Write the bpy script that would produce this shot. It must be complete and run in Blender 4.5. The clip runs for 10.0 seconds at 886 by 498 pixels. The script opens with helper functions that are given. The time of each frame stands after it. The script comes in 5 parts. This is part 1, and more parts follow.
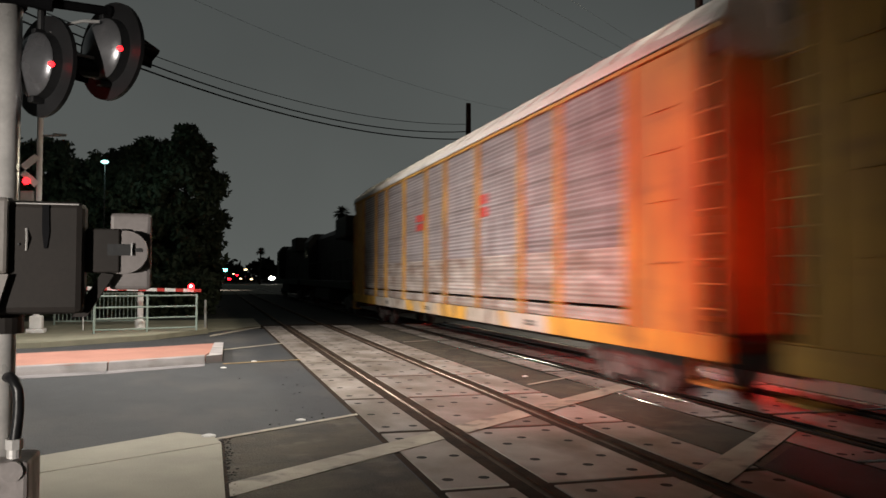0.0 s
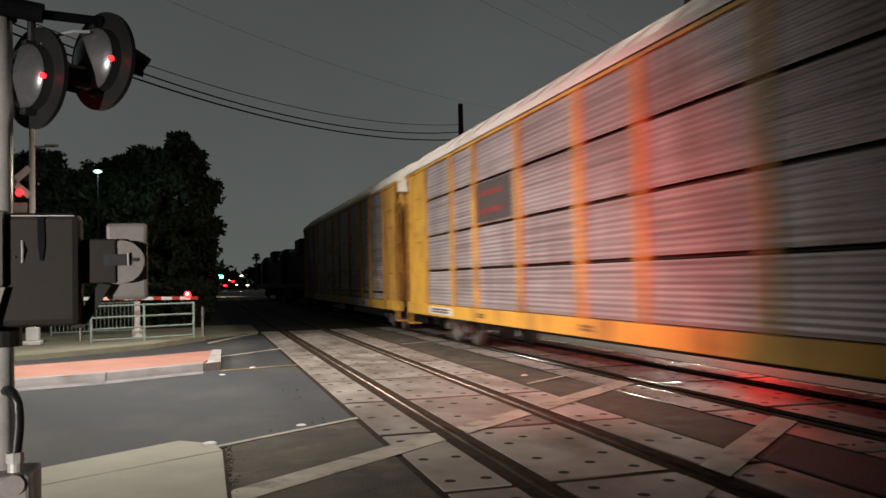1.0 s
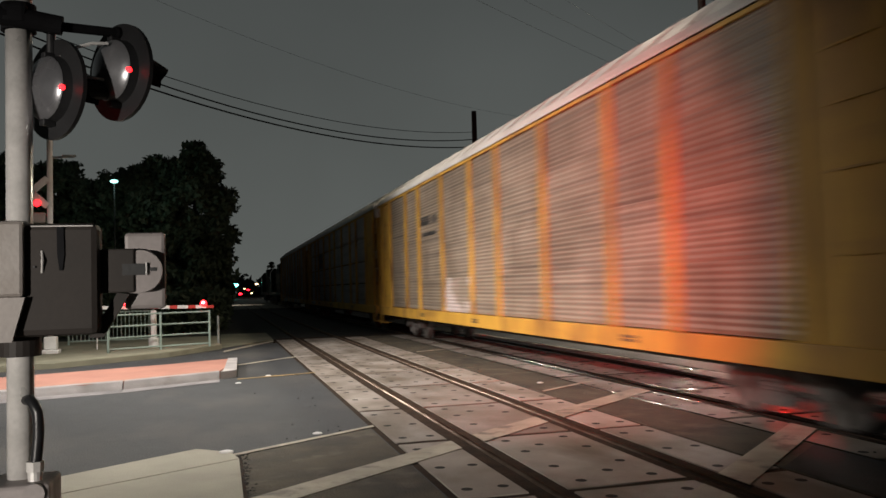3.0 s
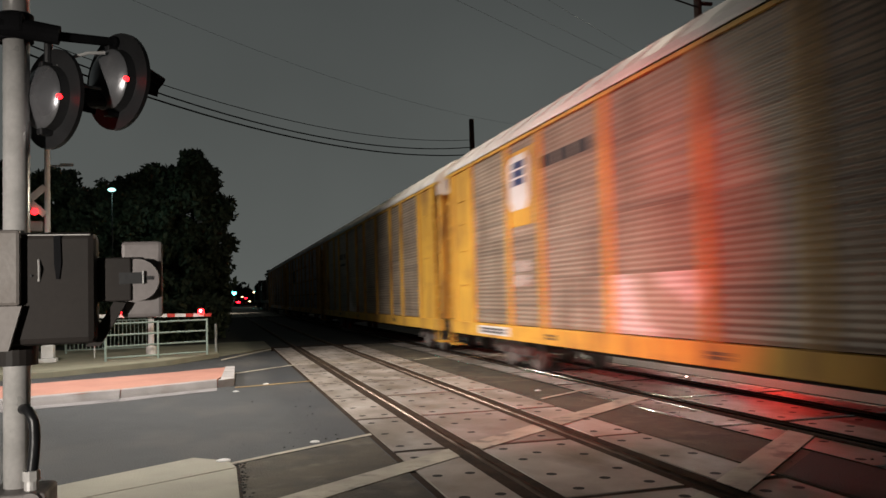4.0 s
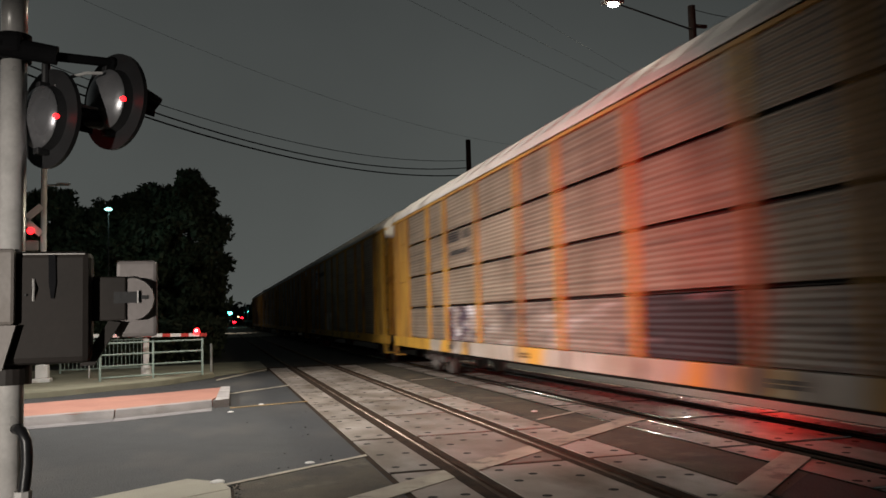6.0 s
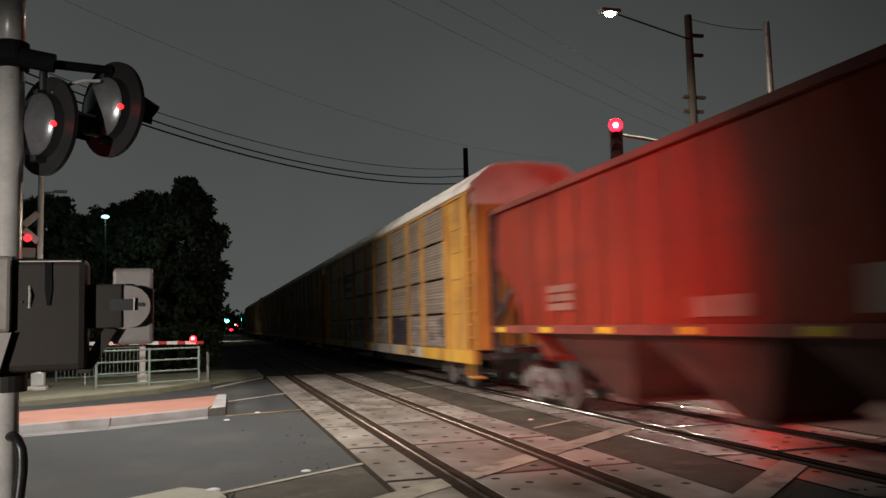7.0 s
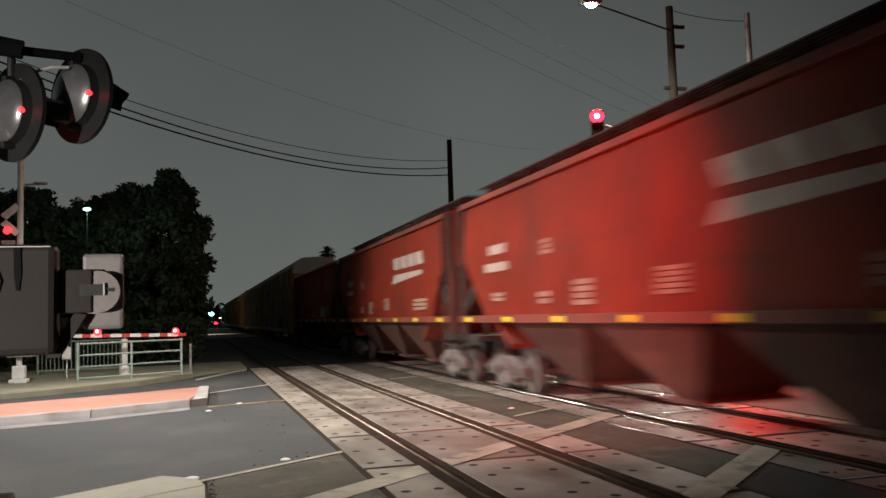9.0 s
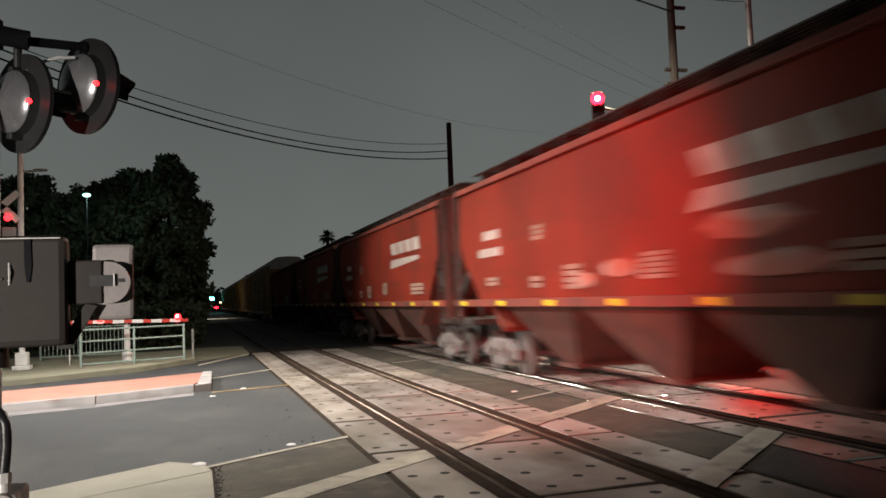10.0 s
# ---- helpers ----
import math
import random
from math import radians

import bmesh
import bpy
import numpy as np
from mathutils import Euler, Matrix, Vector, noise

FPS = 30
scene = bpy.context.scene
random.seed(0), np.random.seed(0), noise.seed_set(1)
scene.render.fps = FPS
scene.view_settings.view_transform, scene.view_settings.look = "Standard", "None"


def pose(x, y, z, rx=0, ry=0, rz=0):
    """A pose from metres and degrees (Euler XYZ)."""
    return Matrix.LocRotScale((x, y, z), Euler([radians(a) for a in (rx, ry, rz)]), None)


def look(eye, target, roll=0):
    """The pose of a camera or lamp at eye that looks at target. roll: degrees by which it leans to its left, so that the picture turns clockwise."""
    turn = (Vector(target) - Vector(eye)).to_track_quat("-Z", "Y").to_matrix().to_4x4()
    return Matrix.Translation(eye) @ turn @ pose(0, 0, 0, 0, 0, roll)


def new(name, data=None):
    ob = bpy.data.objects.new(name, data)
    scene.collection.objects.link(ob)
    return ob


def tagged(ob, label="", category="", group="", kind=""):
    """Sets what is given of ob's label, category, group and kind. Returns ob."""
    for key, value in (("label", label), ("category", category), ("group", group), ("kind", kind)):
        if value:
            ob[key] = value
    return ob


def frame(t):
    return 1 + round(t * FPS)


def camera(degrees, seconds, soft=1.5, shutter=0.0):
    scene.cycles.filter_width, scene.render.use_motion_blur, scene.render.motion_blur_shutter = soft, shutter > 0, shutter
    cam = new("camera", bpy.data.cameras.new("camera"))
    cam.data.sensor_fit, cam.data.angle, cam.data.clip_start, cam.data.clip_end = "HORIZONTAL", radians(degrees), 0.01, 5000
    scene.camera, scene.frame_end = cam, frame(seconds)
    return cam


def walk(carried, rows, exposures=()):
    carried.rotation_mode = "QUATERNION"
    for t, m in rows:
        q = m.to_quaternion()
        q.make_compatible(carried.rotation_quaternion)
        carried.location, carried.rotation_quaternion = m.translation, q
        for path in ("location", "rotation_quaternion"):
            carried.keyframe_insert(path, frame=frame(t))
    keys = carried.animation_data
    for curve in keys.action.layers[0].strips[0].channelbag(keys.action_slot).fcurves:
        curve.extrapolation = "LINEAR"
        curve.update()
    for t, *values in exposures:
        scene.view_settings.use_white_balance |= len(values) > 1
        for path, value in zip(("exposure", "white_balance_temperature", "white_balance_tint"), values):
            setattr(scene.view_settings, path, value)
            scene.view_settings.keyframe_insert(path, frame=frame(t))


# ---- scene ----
cam = camera(56.0, 10.0, shutter=1.0)
PATH = [
    (0, (-0.349, 1.242, 1.812), (0.191, 3.167, 1.88), 0.2),
    (0.5, (-0.359, 1.24, 1.814), (0.193, 3.161, 1.881), -0.8),
    (1, (-0.356, 1.247, 1.816), (0.194, 3.168, 1.886), -1.3),
    (1.5, (-0.362, 1.243, 1.815), (0.148, 3.175, 1.889), -1.5),
    (2, (-0.365, 1.245, 1.813), (0.147, 3.178, 1.886), -1.6),
    (2.5, (-0.368, 1.255, 1.817), (0.147, 3.186, 1.896), -1.6),
    (4, (-0.362, 1.239, 1.82), (0.161, 3.167, 1.927), -1.7),
    (4.5, (-0.358, 1.241, 1.821), (0.167, 3.167, 1.936), -1.8),
    (5, (-0.353, 1.239, 1.817), (0.175, 3.165, 1.938), -1.7),
    (5.5, (-0.356, 1.23, 1.817), (0.173, 3.155, 1.945), -1.6),
    (6, (-0.356, 1.229, 1.818), (0.175, 3.151, 1.973), -1.6),
    (7.5, (-0.349, 1.2, 1.812), (0.19, 3.118, 1.987), -1.5),
    (8, (-0.334, 1.142, 1.797), (0.205, 3.061, 1.969), -1.6),
    (8.5, (-0.293, 1.169, 1.769), (0.254, 3.086, 1.93), -1.8),
    (9, (-0.275, 1.138, 1.766), (0.295, 3.049, 1.921), -1.8),
    (9.5, (-0.299, 1.127, 1.782), (0.275, 3.037, 1.922), -1.9),
    (10, (-0.327, 1.147, 1.797), (0.244, 3.061, 1.911), -2.2),
]
walk(cam, [(t, look(eye, target, roll)) for t, eye, target, roll in PATH], [(0, 0.0), (4.0, 0.0), (4.5, -0.1), (5.0, 0.0), (5.4, 0.0), (6.0, -0.25), (7.4, -0.25), (8.0, 0.15), (8.7, 0.25), (9.4, 0.32), (10, 0.48)])

# ---- light ----
world = bpy.data.worlds.new("night_sky")
scene.world = world
world.use_nodes = True
wn = world.node_tree
wbg = wn.nodes["Background"]
wco = wn.nodes.new("ShaderNodeTexCoord")
wsep = wn.nodes.new("ShaderNodeSeparateXYZ")
wramp = wn.nodes.new("ShaderNodeValToRGB")
wn.links.new(wco.outputs["Generated"], wsep.inputs[0])
wn.links.new(wsep.outputs["Z"], wramp.inputs[0])
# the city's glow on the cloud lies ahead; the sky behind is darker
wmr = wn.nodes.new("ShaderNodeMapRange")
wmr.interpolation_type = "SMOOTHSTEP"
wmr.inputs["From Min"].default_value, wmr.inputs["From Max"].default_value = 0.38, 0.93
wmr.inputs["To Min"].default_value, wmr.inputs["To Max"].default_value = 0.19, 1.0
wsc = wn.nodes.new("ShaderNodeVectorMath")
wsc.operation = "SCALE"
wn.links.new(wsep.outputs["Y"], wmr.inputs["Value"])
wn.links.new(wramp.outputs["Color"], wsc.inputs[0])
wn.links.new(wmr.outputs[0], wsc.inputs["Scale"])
wno = wn.nodes.new("ShaderNodeTexNoise")
wno.inputs["Scale"].default_value, wno.inputs["Detail"].default_value = 2.2, 4
wn.links.new(wco.outputs["Generated"], wno.inputs["Vector"])
wnr = wn.nodes.new("ShaderNodeMapRange")
wnr.inputs["To Min"].default_value, wnr.inputs["To Max"].default_value = 0.74, 1.26
wn.links.new(wno.outputs["Fac"], wnr.inputs["Value"])
ws2 = wn.nodes.new("ShaderNodeVectorMath")
ws2.operation = "SCALE"
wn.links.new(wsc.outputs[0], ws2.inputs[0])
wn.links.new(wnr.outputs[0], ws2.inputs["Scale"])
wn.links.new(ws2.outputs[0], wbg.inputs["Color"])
wramp.color_ramp.elements[0].position = 0.0
wramp.color_ramp.elements[0].color = (0.112, 0.121, 0.114, 1)
wramp.color_ramp.elements[1].position = 0.45
wramp.color_ramp.elements[1].color = (0.053, 0.0585, 0.0575, 1)
wbg.inputs["Strength"].default_value = 1.0


def lamp(name, kind, eye, target, watts, colour, size=0.3, spot=60, blend=0.5):
    data = bpy.data.lights.new(name, kind)
    data.energy, data.color = watts, colour
    if kind == "AREA":
        data.shape, data.size = "DISK", size
    else:
        data.shadow_soft_size = size
    if kind == "SPOT":
        data.spot_size, data.spot_blend = radians(spot), blend
    ob = new(name, data)
    ob.matrix_world = look(eye, target)
    return ob


# street light over the crossing on the near side, and the one behind the train
lamp("street_light", "SPOT", (-2.0, 16.8, 9.2), (-2.0, 18.4, 0), 5400, (1.0, 0.94, 0.86), 0.2, 126, 0.6)
# added fill with no known source, shapes the light on the train's side
lamp("street_light_corner", "SPOT", (-14.0, 22.0, 10.0), (5.8, 21.2, 1.7), 15000, (1.0, 0.94, 0.86), 0.2, 68, 0.78)
lamp("tree_lamp_glow", "POINT", (-5.24, 43.6, 7.2), (0, 0, 0), 50, (0.6, 1.0, 0.9), 0.12)
# added narrow fill behind the camera, brightens the near mast; source unseen
lamp("headlight_behind", "SPOT", (-9.0, -6.0, 1.5), (-1.5, 6.0, 1.15), 6500, (1.0, 0.93, 0.84), 0.15, 20, 0.6)
lamp("street_light_far", "AREA", (11.1, 23.0, 10.6), (11.1, 22.6, 0), 1400, (1.0, 0.9, 0.68), 0.4)
lamp("street_light_distant", "SPOT", (-2.0, 118.0, 9.0), (-1.2, 118.0, 0), 3200, (1.0, 0.88, 0.78), 0.3, 74, 0.5)
# red beam of the flashing lamps, along the road
lamp("flasher_beam", "SPOT", (-0.36, 6.42, 3.0), (6.0, 14.3, 2.2), 4100, (1.0, 0.035, 0.02), 0.1, 56, 1.0)
# the traffic signal, the opposite gate's lamp and a waiting car's headlights beyond the train
lamp("signal_glow", "SPOT", (11.0, 22.55, 7.4), (0, 3, 1), 500, (1.0, 0.03, 0.02), 0.12, 60, 0.8)
lamp("gate_lamp_glow", "POINT", (12.0, 17.8, 1.2), (0, 0, 0), 480, (1.0, 0.03, 0.02), 0.1)
lamp("headlight", "SPOT", (16.4, 26.0, 0.7), (6.5, 12.0, 0.1), 520, (1.0, 0.93, 0.82), 0.08, 60, 0.8)
lamp("headlight", "SPOT", (14.6, 26.0, 0.7), (6.5, 14.5, 0.1), 520, (1.0, 0.93, 0.82), 0.08, 60, 0.8)


# ---- materials ----
def shifted(nt, co):
    """Object coordinates, moved by chance from object to object."""
    info = nt.nodes.new("ShaderNodeObjectInfo")
    far = nt.nodes.new("ShaderNodeMath")
    far.operation, far.inputs[1].default_value = "MULTIPLY", 83.0
    nt.links.new(info.outputs["Random"], far.inputs[0])
    add = nt.nodes.new("ShaderNodeVectorMath")
    nt.links.new(co.outputs["Object"], add.inputs[0])
    nt.links.new(far.outputs[0], add.inputs[1])
    return add.outputs[0]


def mat(name, c1, c2=None, rough=0.6, metal=0.0, scale=6.0, fine=60.0, bump=0.15, vary=0.12, spec=0.5, rvar=0.1):
    m = bpy.data.materials.new(name)
    m.use_nodes = True
    nt = m.node_tree
    b = nt.nodes["Principled BSDF"]
    co = nt.nodes.new("ShaderNodeTexCoord")
    n1 = nt.nodes.new("ShaderNodeTexNoise")
    n1.inputs["Scale"].default_value, n1.inputs["Detail"].default_value = scale, 6
    n2 = nt.nodes.new("ShaderNodeTexNoise")
    n2.inputs["Scale"].default_value, n2.inputs["Detail"].default_value = fine, 3
    where = shifted(nt, co)
    for n in (n1, n2):
        nt.links.new(where, n.inputs["Vector"])
    ramp = nt.nodes.new("ShaderNodeValToRGB")
    ramp.color_ramp.elements[0].position, ramp.color_ramp.elements[1].position = 0.35, 0.68
    c2 = c2 or tuple(c * (1 - 2 * vary) for c in c1)
    ramp.color_ramp.elements[0].color, ramp.color_ramp.elements[1].color = (*c2, 1), (*c1, 1)
    nt.links.new(n1.outputs["Fac"], ramp.inputs[0])
    info = nt.nodes.new("ShaderNodeObjectInfo")
    add = nt.nodes.new("ShaderNodeMath")
    add.operation = "MULTIPLY_ADD"
    nt.links.new(info.outputs["Random"], add.inputs[0])
    add.inputs[1].default_value, add.inputs[2].default_value = vary * 1.5, 1 - vary * 1.1
    fmul = nt.nodes.new("ShaderNodeMath")
    fmul.operation = "MULTIPLY_ADD"
    nt.links.new(n2.outputs["Fac"], fmul.inputs[0])
    fmul.inputs[1].default_value, fmul.inputs[2].default_value = vary * 2, 1 - vary
    both = nt.nodes.new("ShaderNodeMath")
    both.operation = "MULTIPLY"
    nt.links.new(add.outputs[0], both.inputs[0])
    nt.links.new(fmul.outputs[0], both.inputs[1])
    mul = nt.nodes.new("ShaderNodeVectorMath")
    mul.operation = "SCALE"
    nt.links.new(ramp.outputs[0], mul.inputs[0])
    nt.links.new(both.outputs[0], mul.inputs["Scale"])
    nt.links.new(mul.outputs[0], b.inputs["Base Color"])
    rr = nt.nodes.new("ShaderNodeMapRange")
    rr.inputs["To Min"].default_value, rr.inputs["To Max"].default_value = max(0.03, rough - rvar), min(1, rough + rvar)
    nt.links.new(n1.outputs["Fac"], rr.inputs["Value"])
    nt.links.new(rr.outputs[0], b.inputs["Roughness"])
    b.inputs["Metallic"].default_value = metal
    b.inputs["Specular IOR Level"].default_value = spec
    if bump:
        bp = nt.nodes.new("ShaderNodeBump")
        bp.inputs["Strength"].default_value, bp.inputs["Distance"].default_value = bump, 0.02
        nt.links.new(n2.outputs["Fac"], bp.inputs["Height"])
        nt.links.new(bp.outputs[0], b.inputs["Normal"])
    return m


def stained(m, colour, scale=1.2, low=0.52, high=0.62, stretch=(1, 1, 1), amount=0.85):
    """Puts irregular stains of another colour over a material's base colour."""
    nt = m.node_tree
    b = nt.nodes["Principled BSDF"]
    old = b.inputs["Base Color"].links[0].from_socket
    co = nt.nodes.new("ShaderNodeTexCoord")
    mp = nt.nodes.new("ShaderNodeMapping")
    mp.inputs["Scale"].default_value = stretch
    n = nt.nodes.new("ShaderNodeTexNoise")
    n.inputs["Scale"].default_value, n.inputs["Detail"].default_value = scale, 8
    r = nt.nodes.new("ShaderNodeMapRange")
    r.inputs["From Min"].default_value, r.inputs["From Max"].default_value = low, high
    r.inputs["To Max"].default_value = amount
    mx = nt.nodes.new("ShaderNodeMix")
    mx.data_type = "RGBA"
    nt.links.new(shifted(nt, co), mp.inputs["Vector"])
    nt.links.new(mp.outputs[0], n.inputs["Vector"])
    nt.links.new(n.outputs["Fac"], r.inputs["Value"])
    nt.links.new(r.outputs[0], mx.inputs["Factor"])
    nt.links.new(old, mx.inputs["A"])
    mx.inputs["B"].default_value = (*colour, 1)
    nt.links.new(mx.outputs["Result"], b.inputs["Base Color"])
    return m


def glow(name, colour, strength):
    m = bpy.data.materials.new(name)
    m.use_nodes = True
    b = m.node_tree.nodes["Principled BSDF"]
    b.inputs["Base Color"].default_value = (0.02, 0.02, 0.02, 1)
    b.inputs["Emission Color"].default_value = (*colour, 1)
    b.inputs["Emission Strength"].default_value = strength
    return m


M = {}
M["soil"] = mat("dark_ballast", (0.06, 0.055, 0.05), (0.03, 0.028, 0.026), 0.95, 0, 1.5, 25, 0.8, 0.2)
M["asphalt"] = stained(stained(mat("asphalt", (0.084, 0.089, 0.096), (0.052, 0.055, 0.06), 0.78, 0, 1.8, 42, 0.8, 0.42), (0.04, 0.04, 0.041), 0.9, 0.52, 0.66, (1, 0.35, 1), 0.65), (0.09, 0.082, 0.076), 0.6, 0.5, 0.66, (1, 0.5, 1), 0.45)
M["old_asphalt"] = stained(stained(mat("worn_asphalt", (0.084, 0.069, 0.046), (0.048, 0.04, 0.028), 0.85, 0, 2.2, 42, 0.9, 0.42), (0.03, 0.026, 0.022), 1.4, 0.5, 0.66, (1, 1, 1), 0.75), (0.13, 0.11, 0.08), 2.6, 0.56, 0.68, (1, 1, 1), 0.5)
M["new_asphalt"] = stained(mat("dark_asphalt", (0.034, 0.033, 0.034), (0.024, 0.023, 0.024), 0.85, 0, 2.2, 42, 0.9, 0.35), (0.05, 0.045, 0.04), 1.2, 0.54, 0.68, (1, 1, 1), 0.6)
M["panel"] = stained(mat("crossing_concrete", (0.37, 0.325, 0.295), (0.23, 0.195, 0.165), 0.6, 0, 1.6, 70, 0.3, 0.24), (0.1, 0.076, 0.052), 1.3, 0.47, 0.7, (1, 0.5, 1), 0.85)
M["concrete"] = stained(mat("pale_concrete", (0.45, 0.425, 0.35), (0.36, 0.34, 0.28), 0.85, 0, 1.3, 60, 0.3, 0.12), (0.2, 0.185, 0.15), 0.8, 0.55, 0.75)
M["walk"] = stained(mat("sidewalk_concrete", (0.27, 0.26, 0.19), (0.2, 0.19, 0.14), 0.9, 0, 1.3, 60, 0.3, 0.12), (0.13, 0.12, 0.09), 0.8, 0.55, 0.75)
M["kerb"] = stained(mat("kerb_concrete", (0.36, 0.335, 0.335), (0.26, 0.245, 0.245), 0.8, 0, 2, 60, 0.3, 0.12), (0.17, 0.15, 0.14), 1.4, 0.55, 0.7)
M["gutter"] = stained(mat("gutter_concrete", (0.2, 0.185, 0.19), (0.14, 0.13, 0.135), 0.8, 0, 1.4, 60, 0.3, 0.15), (0.09, 0.085, 0.088), 1.0, 0.5, 0.7)
M["brick_top"] = stained(mat("red_median_concrete", (0.39, 0.185, 0.14), (0.31, 0.145, 0.11), 0.85, 0, 1.8, 40, 0.4, 0.12), (0.3, 0.13, 0.1), 1.1, 0.55, 0.75)
M["paint"] = stained(mat("worn_road_paint", (0.44, 0.395, 0.32), (0.3, 0.265, 0.21), 0.7, 0, 2.5, 60, 0.3, 0.15), (0.14, 0.125, 0.11), 3.5, 0.55, 0.68)
M["paint_yellow"] = mat("worn_yellow_paint", (0.42, 0.28, 0.12), None, 0.7, 0, 2.5, 60, 0.3, 0.2)
M["rubber"] = mat("flangeway_rubber", (0.058, 0.038, 0.025), (0.028, 0.019, 0.014), 0.95, 0, 5, 60, 0.4, 0.25, 0.15)
M["hole"] = mat("lifting_hole", (0.012, 0.011, 0.01), None, 0.9, 0, 5, 60, 0.0, 0.2)
M["rail_top"] = mat("polished_rail_steel", (0.6, 0.57, 0.54), (0.42, 0.39, 0.36), 0.12, 1.0, 3, 40, 0.05, 0.1, 0.5, 0.04)
M["rail_dull"] = mat("dull_rail_steel", (0.19, 0.145, 0.115), (0.1, 0.07, 0.052), 0.36, 0.8, 2, 30, 0.08, 0.15)
M["rust"] = mat("rusty_rail_web", (0.13, 0.075, 0.045), (0.07, 0.04, 0.028), 0.8, 0, 4, 50, 0.4, 0.2)
M["tie"] = mat("old_timber_tie", (0.07, 0.055, 0.045), None, 0.9, 0, 3, 40, 0.5, 0.2)
M["galv"] = mat("galvanized_steel", (0.8, 0.77, 0.75), (0.64, 0.62, 0.6), 0.3, 0.15, 5, 40, 0.05, 0.12)
M["galv_dull"] = mat("dull_galvanized", (0.35, 0.36, 0.35), (0.25, 0.26, 0.25), 0.55, 0.5, 5, 40, 0.1, 0.12)
M["cab_grey"] = stained(mat("grey_cabinet_paint", (0.34, 0.305, 0.29), (0.27, 0.245, 0.23), 0.5, 0.1, 2.5, 40, 0.06, 0.1), (0.2, 0.17, 0.15), 2.0, 0.6, 0.75)
M["cab_dark"] = stained(mat("weathered_dark_cabinet", (0.042, 0.035, 0.032), (0.028, 0.024, 0.022), 0.6, 0.0, 2.5, 40, 0.02, 0.12, 0.25), (0.05, 0.045, 0.042), 2.0, 0.55, 0.7, (1, 1, 0.3))
M["cab_mid"] = stained(mat("grimy_grey_casting", (0.36, 0.32, 0.315), (0.25, 0.225, 0.22), 0.5, 0.1, 3, 40, 0.08, 0.12), (0.07, 0.06, 0.056), 3.0, 0.55, 0.7)
M["black"] = mat("black_enamel", (0.022, 0.022, 0.024), None, 0.5, 0, 4, 40, 0.05, 0.15)
M["hood_black"] = mat("matt_black_hood", (0.018, 0.018, 0.02), None, 0.95, 0, 4, 40, 0.05, 0.15, 0.05)
M["lens_back"] = mat("brushed_lamp_housing", (0.3, 0.3, 0.315), (0.22, 0.22, 0.235), 0.3, 0.6, 3, 60, 0.03, 0.1)
M["hose"] = mat("black_conduit", (0.02, 0.02, 0.022), None, 0.35, 0, 8, 80, 0.05, 0.15)
M["green_rail"] = mat("grey_green_rail_paint", (0.30, 0.38, 0.34), (0.24, 0.3, 0.27), 0.5, 0.1, 4, 40, 0.06, 0.1)
M["white"] = stained(mat("white_enamel", (0.72, 0.71, 0.7), (0.6, 0.59, 0.58), 0.5, 0, 3, 40, 0.05, 0.08), (0.35, 0.3, 0.27), 2.5, 0.62, 0.75)
M["red_paint"] = mat("red_reflective_paint", (0.55, 0.05, 0.04), None, 0.45, 0, 4, 40, 0.03, 0.1)
M["dim_red"] = mat("faded_red_lettering", (0.26, 0.035, 0.03), None, 0.6, 0, 4, 40, 0.03, 0.2)
M["letter_dim"] = stained(mat("faded_lettering", (0.36, 0.25, 0.2), (0.27, 0.15, 0.11), 0.6, 0, 3, 40, 0.03, 0.15), (0.22, 0.08, 0.05), 3.0, 0.52, 0.66)
M["wood_pole"] = mat("dark_timber_pole", (0.045, 0.038, 0.032), None, 0.9, 0, 3, 40, 0.4, 0.2)
M["wire"] = mat("black_cable", (0.008, 0.008, 0.008), None, 0.95, 0, 5, 50, 0, 0.1, 0.0)
M["bark"] = mat("dark_bark", (0.07, 0.055, 0.04), None, 0.95, 0, 5, 40, 0.6, 0.2)
M["leaf"] = mat("dark_foliage", (0.1, 0.12, 0.075), (0.06, 0.08, 0.045), 0.7, 0, 1.0, 10, 0, 0.25)
M["far"] = mat("distant_foliage", (0.02, 0.024, 0.02), None, 0.95, 0, 0.1, 1, 0, 0.2)
# train
M["yellow"] = stained(mat("yellow_railcar_paint", (0.66, 0.375, 0.05), (0.52, 0.28, 0.04), 0.58, 0, 1.2, 30, 0.06, 0.1), (0.17, 0.075, 0.03), 2.0, 0.51, 0.7, (1, 1, 0.3), 0.85)
M["yellow_old"] = stained(mat("faded_yellow_railcar_paint", (0.6, 0.33, 0.06), (0.46, 0.23, 0.045), 0.55, 0, 1.2, 30, 0.06, 0.1), (0.17, 0.08, 0.04), 1.2, 0.5, 0.7, (1, 1, 0.25), 0.85)
M["zinc"] = stained(stained(mat("zinc_rack_panel", (0.43, 0.39, 0.4), (0.34, 0.3, 0.31), 0.46, 0.35, 1.0, 30, 0.06, 0.1), (0.24, 0.2, 0.18), 1.0, 0.55, 0.75, (1, 0.6, 0.4), 0.6), (0.14, 0.1, 0.085), 2.6, 0.55, 0.68, (1, 1, 0.14), 0.6)
M["zinc_tan"] = stained(stained(mat("dirty_rack_panel", (0.38, 0.305, 0.24), (0.285, 0.23, 0.175), 0.48, 0.3, 1.0, 30, 0.06, 0.1), (0.2, 0.15, 0.11), 1.0, 0.52, 0.75, (1, 0.6, 0.4), 0.6), (0.12, 0.08, 0.06), 2.6, 0.54, 0.68, (1, 1, 0.14), 0.6)
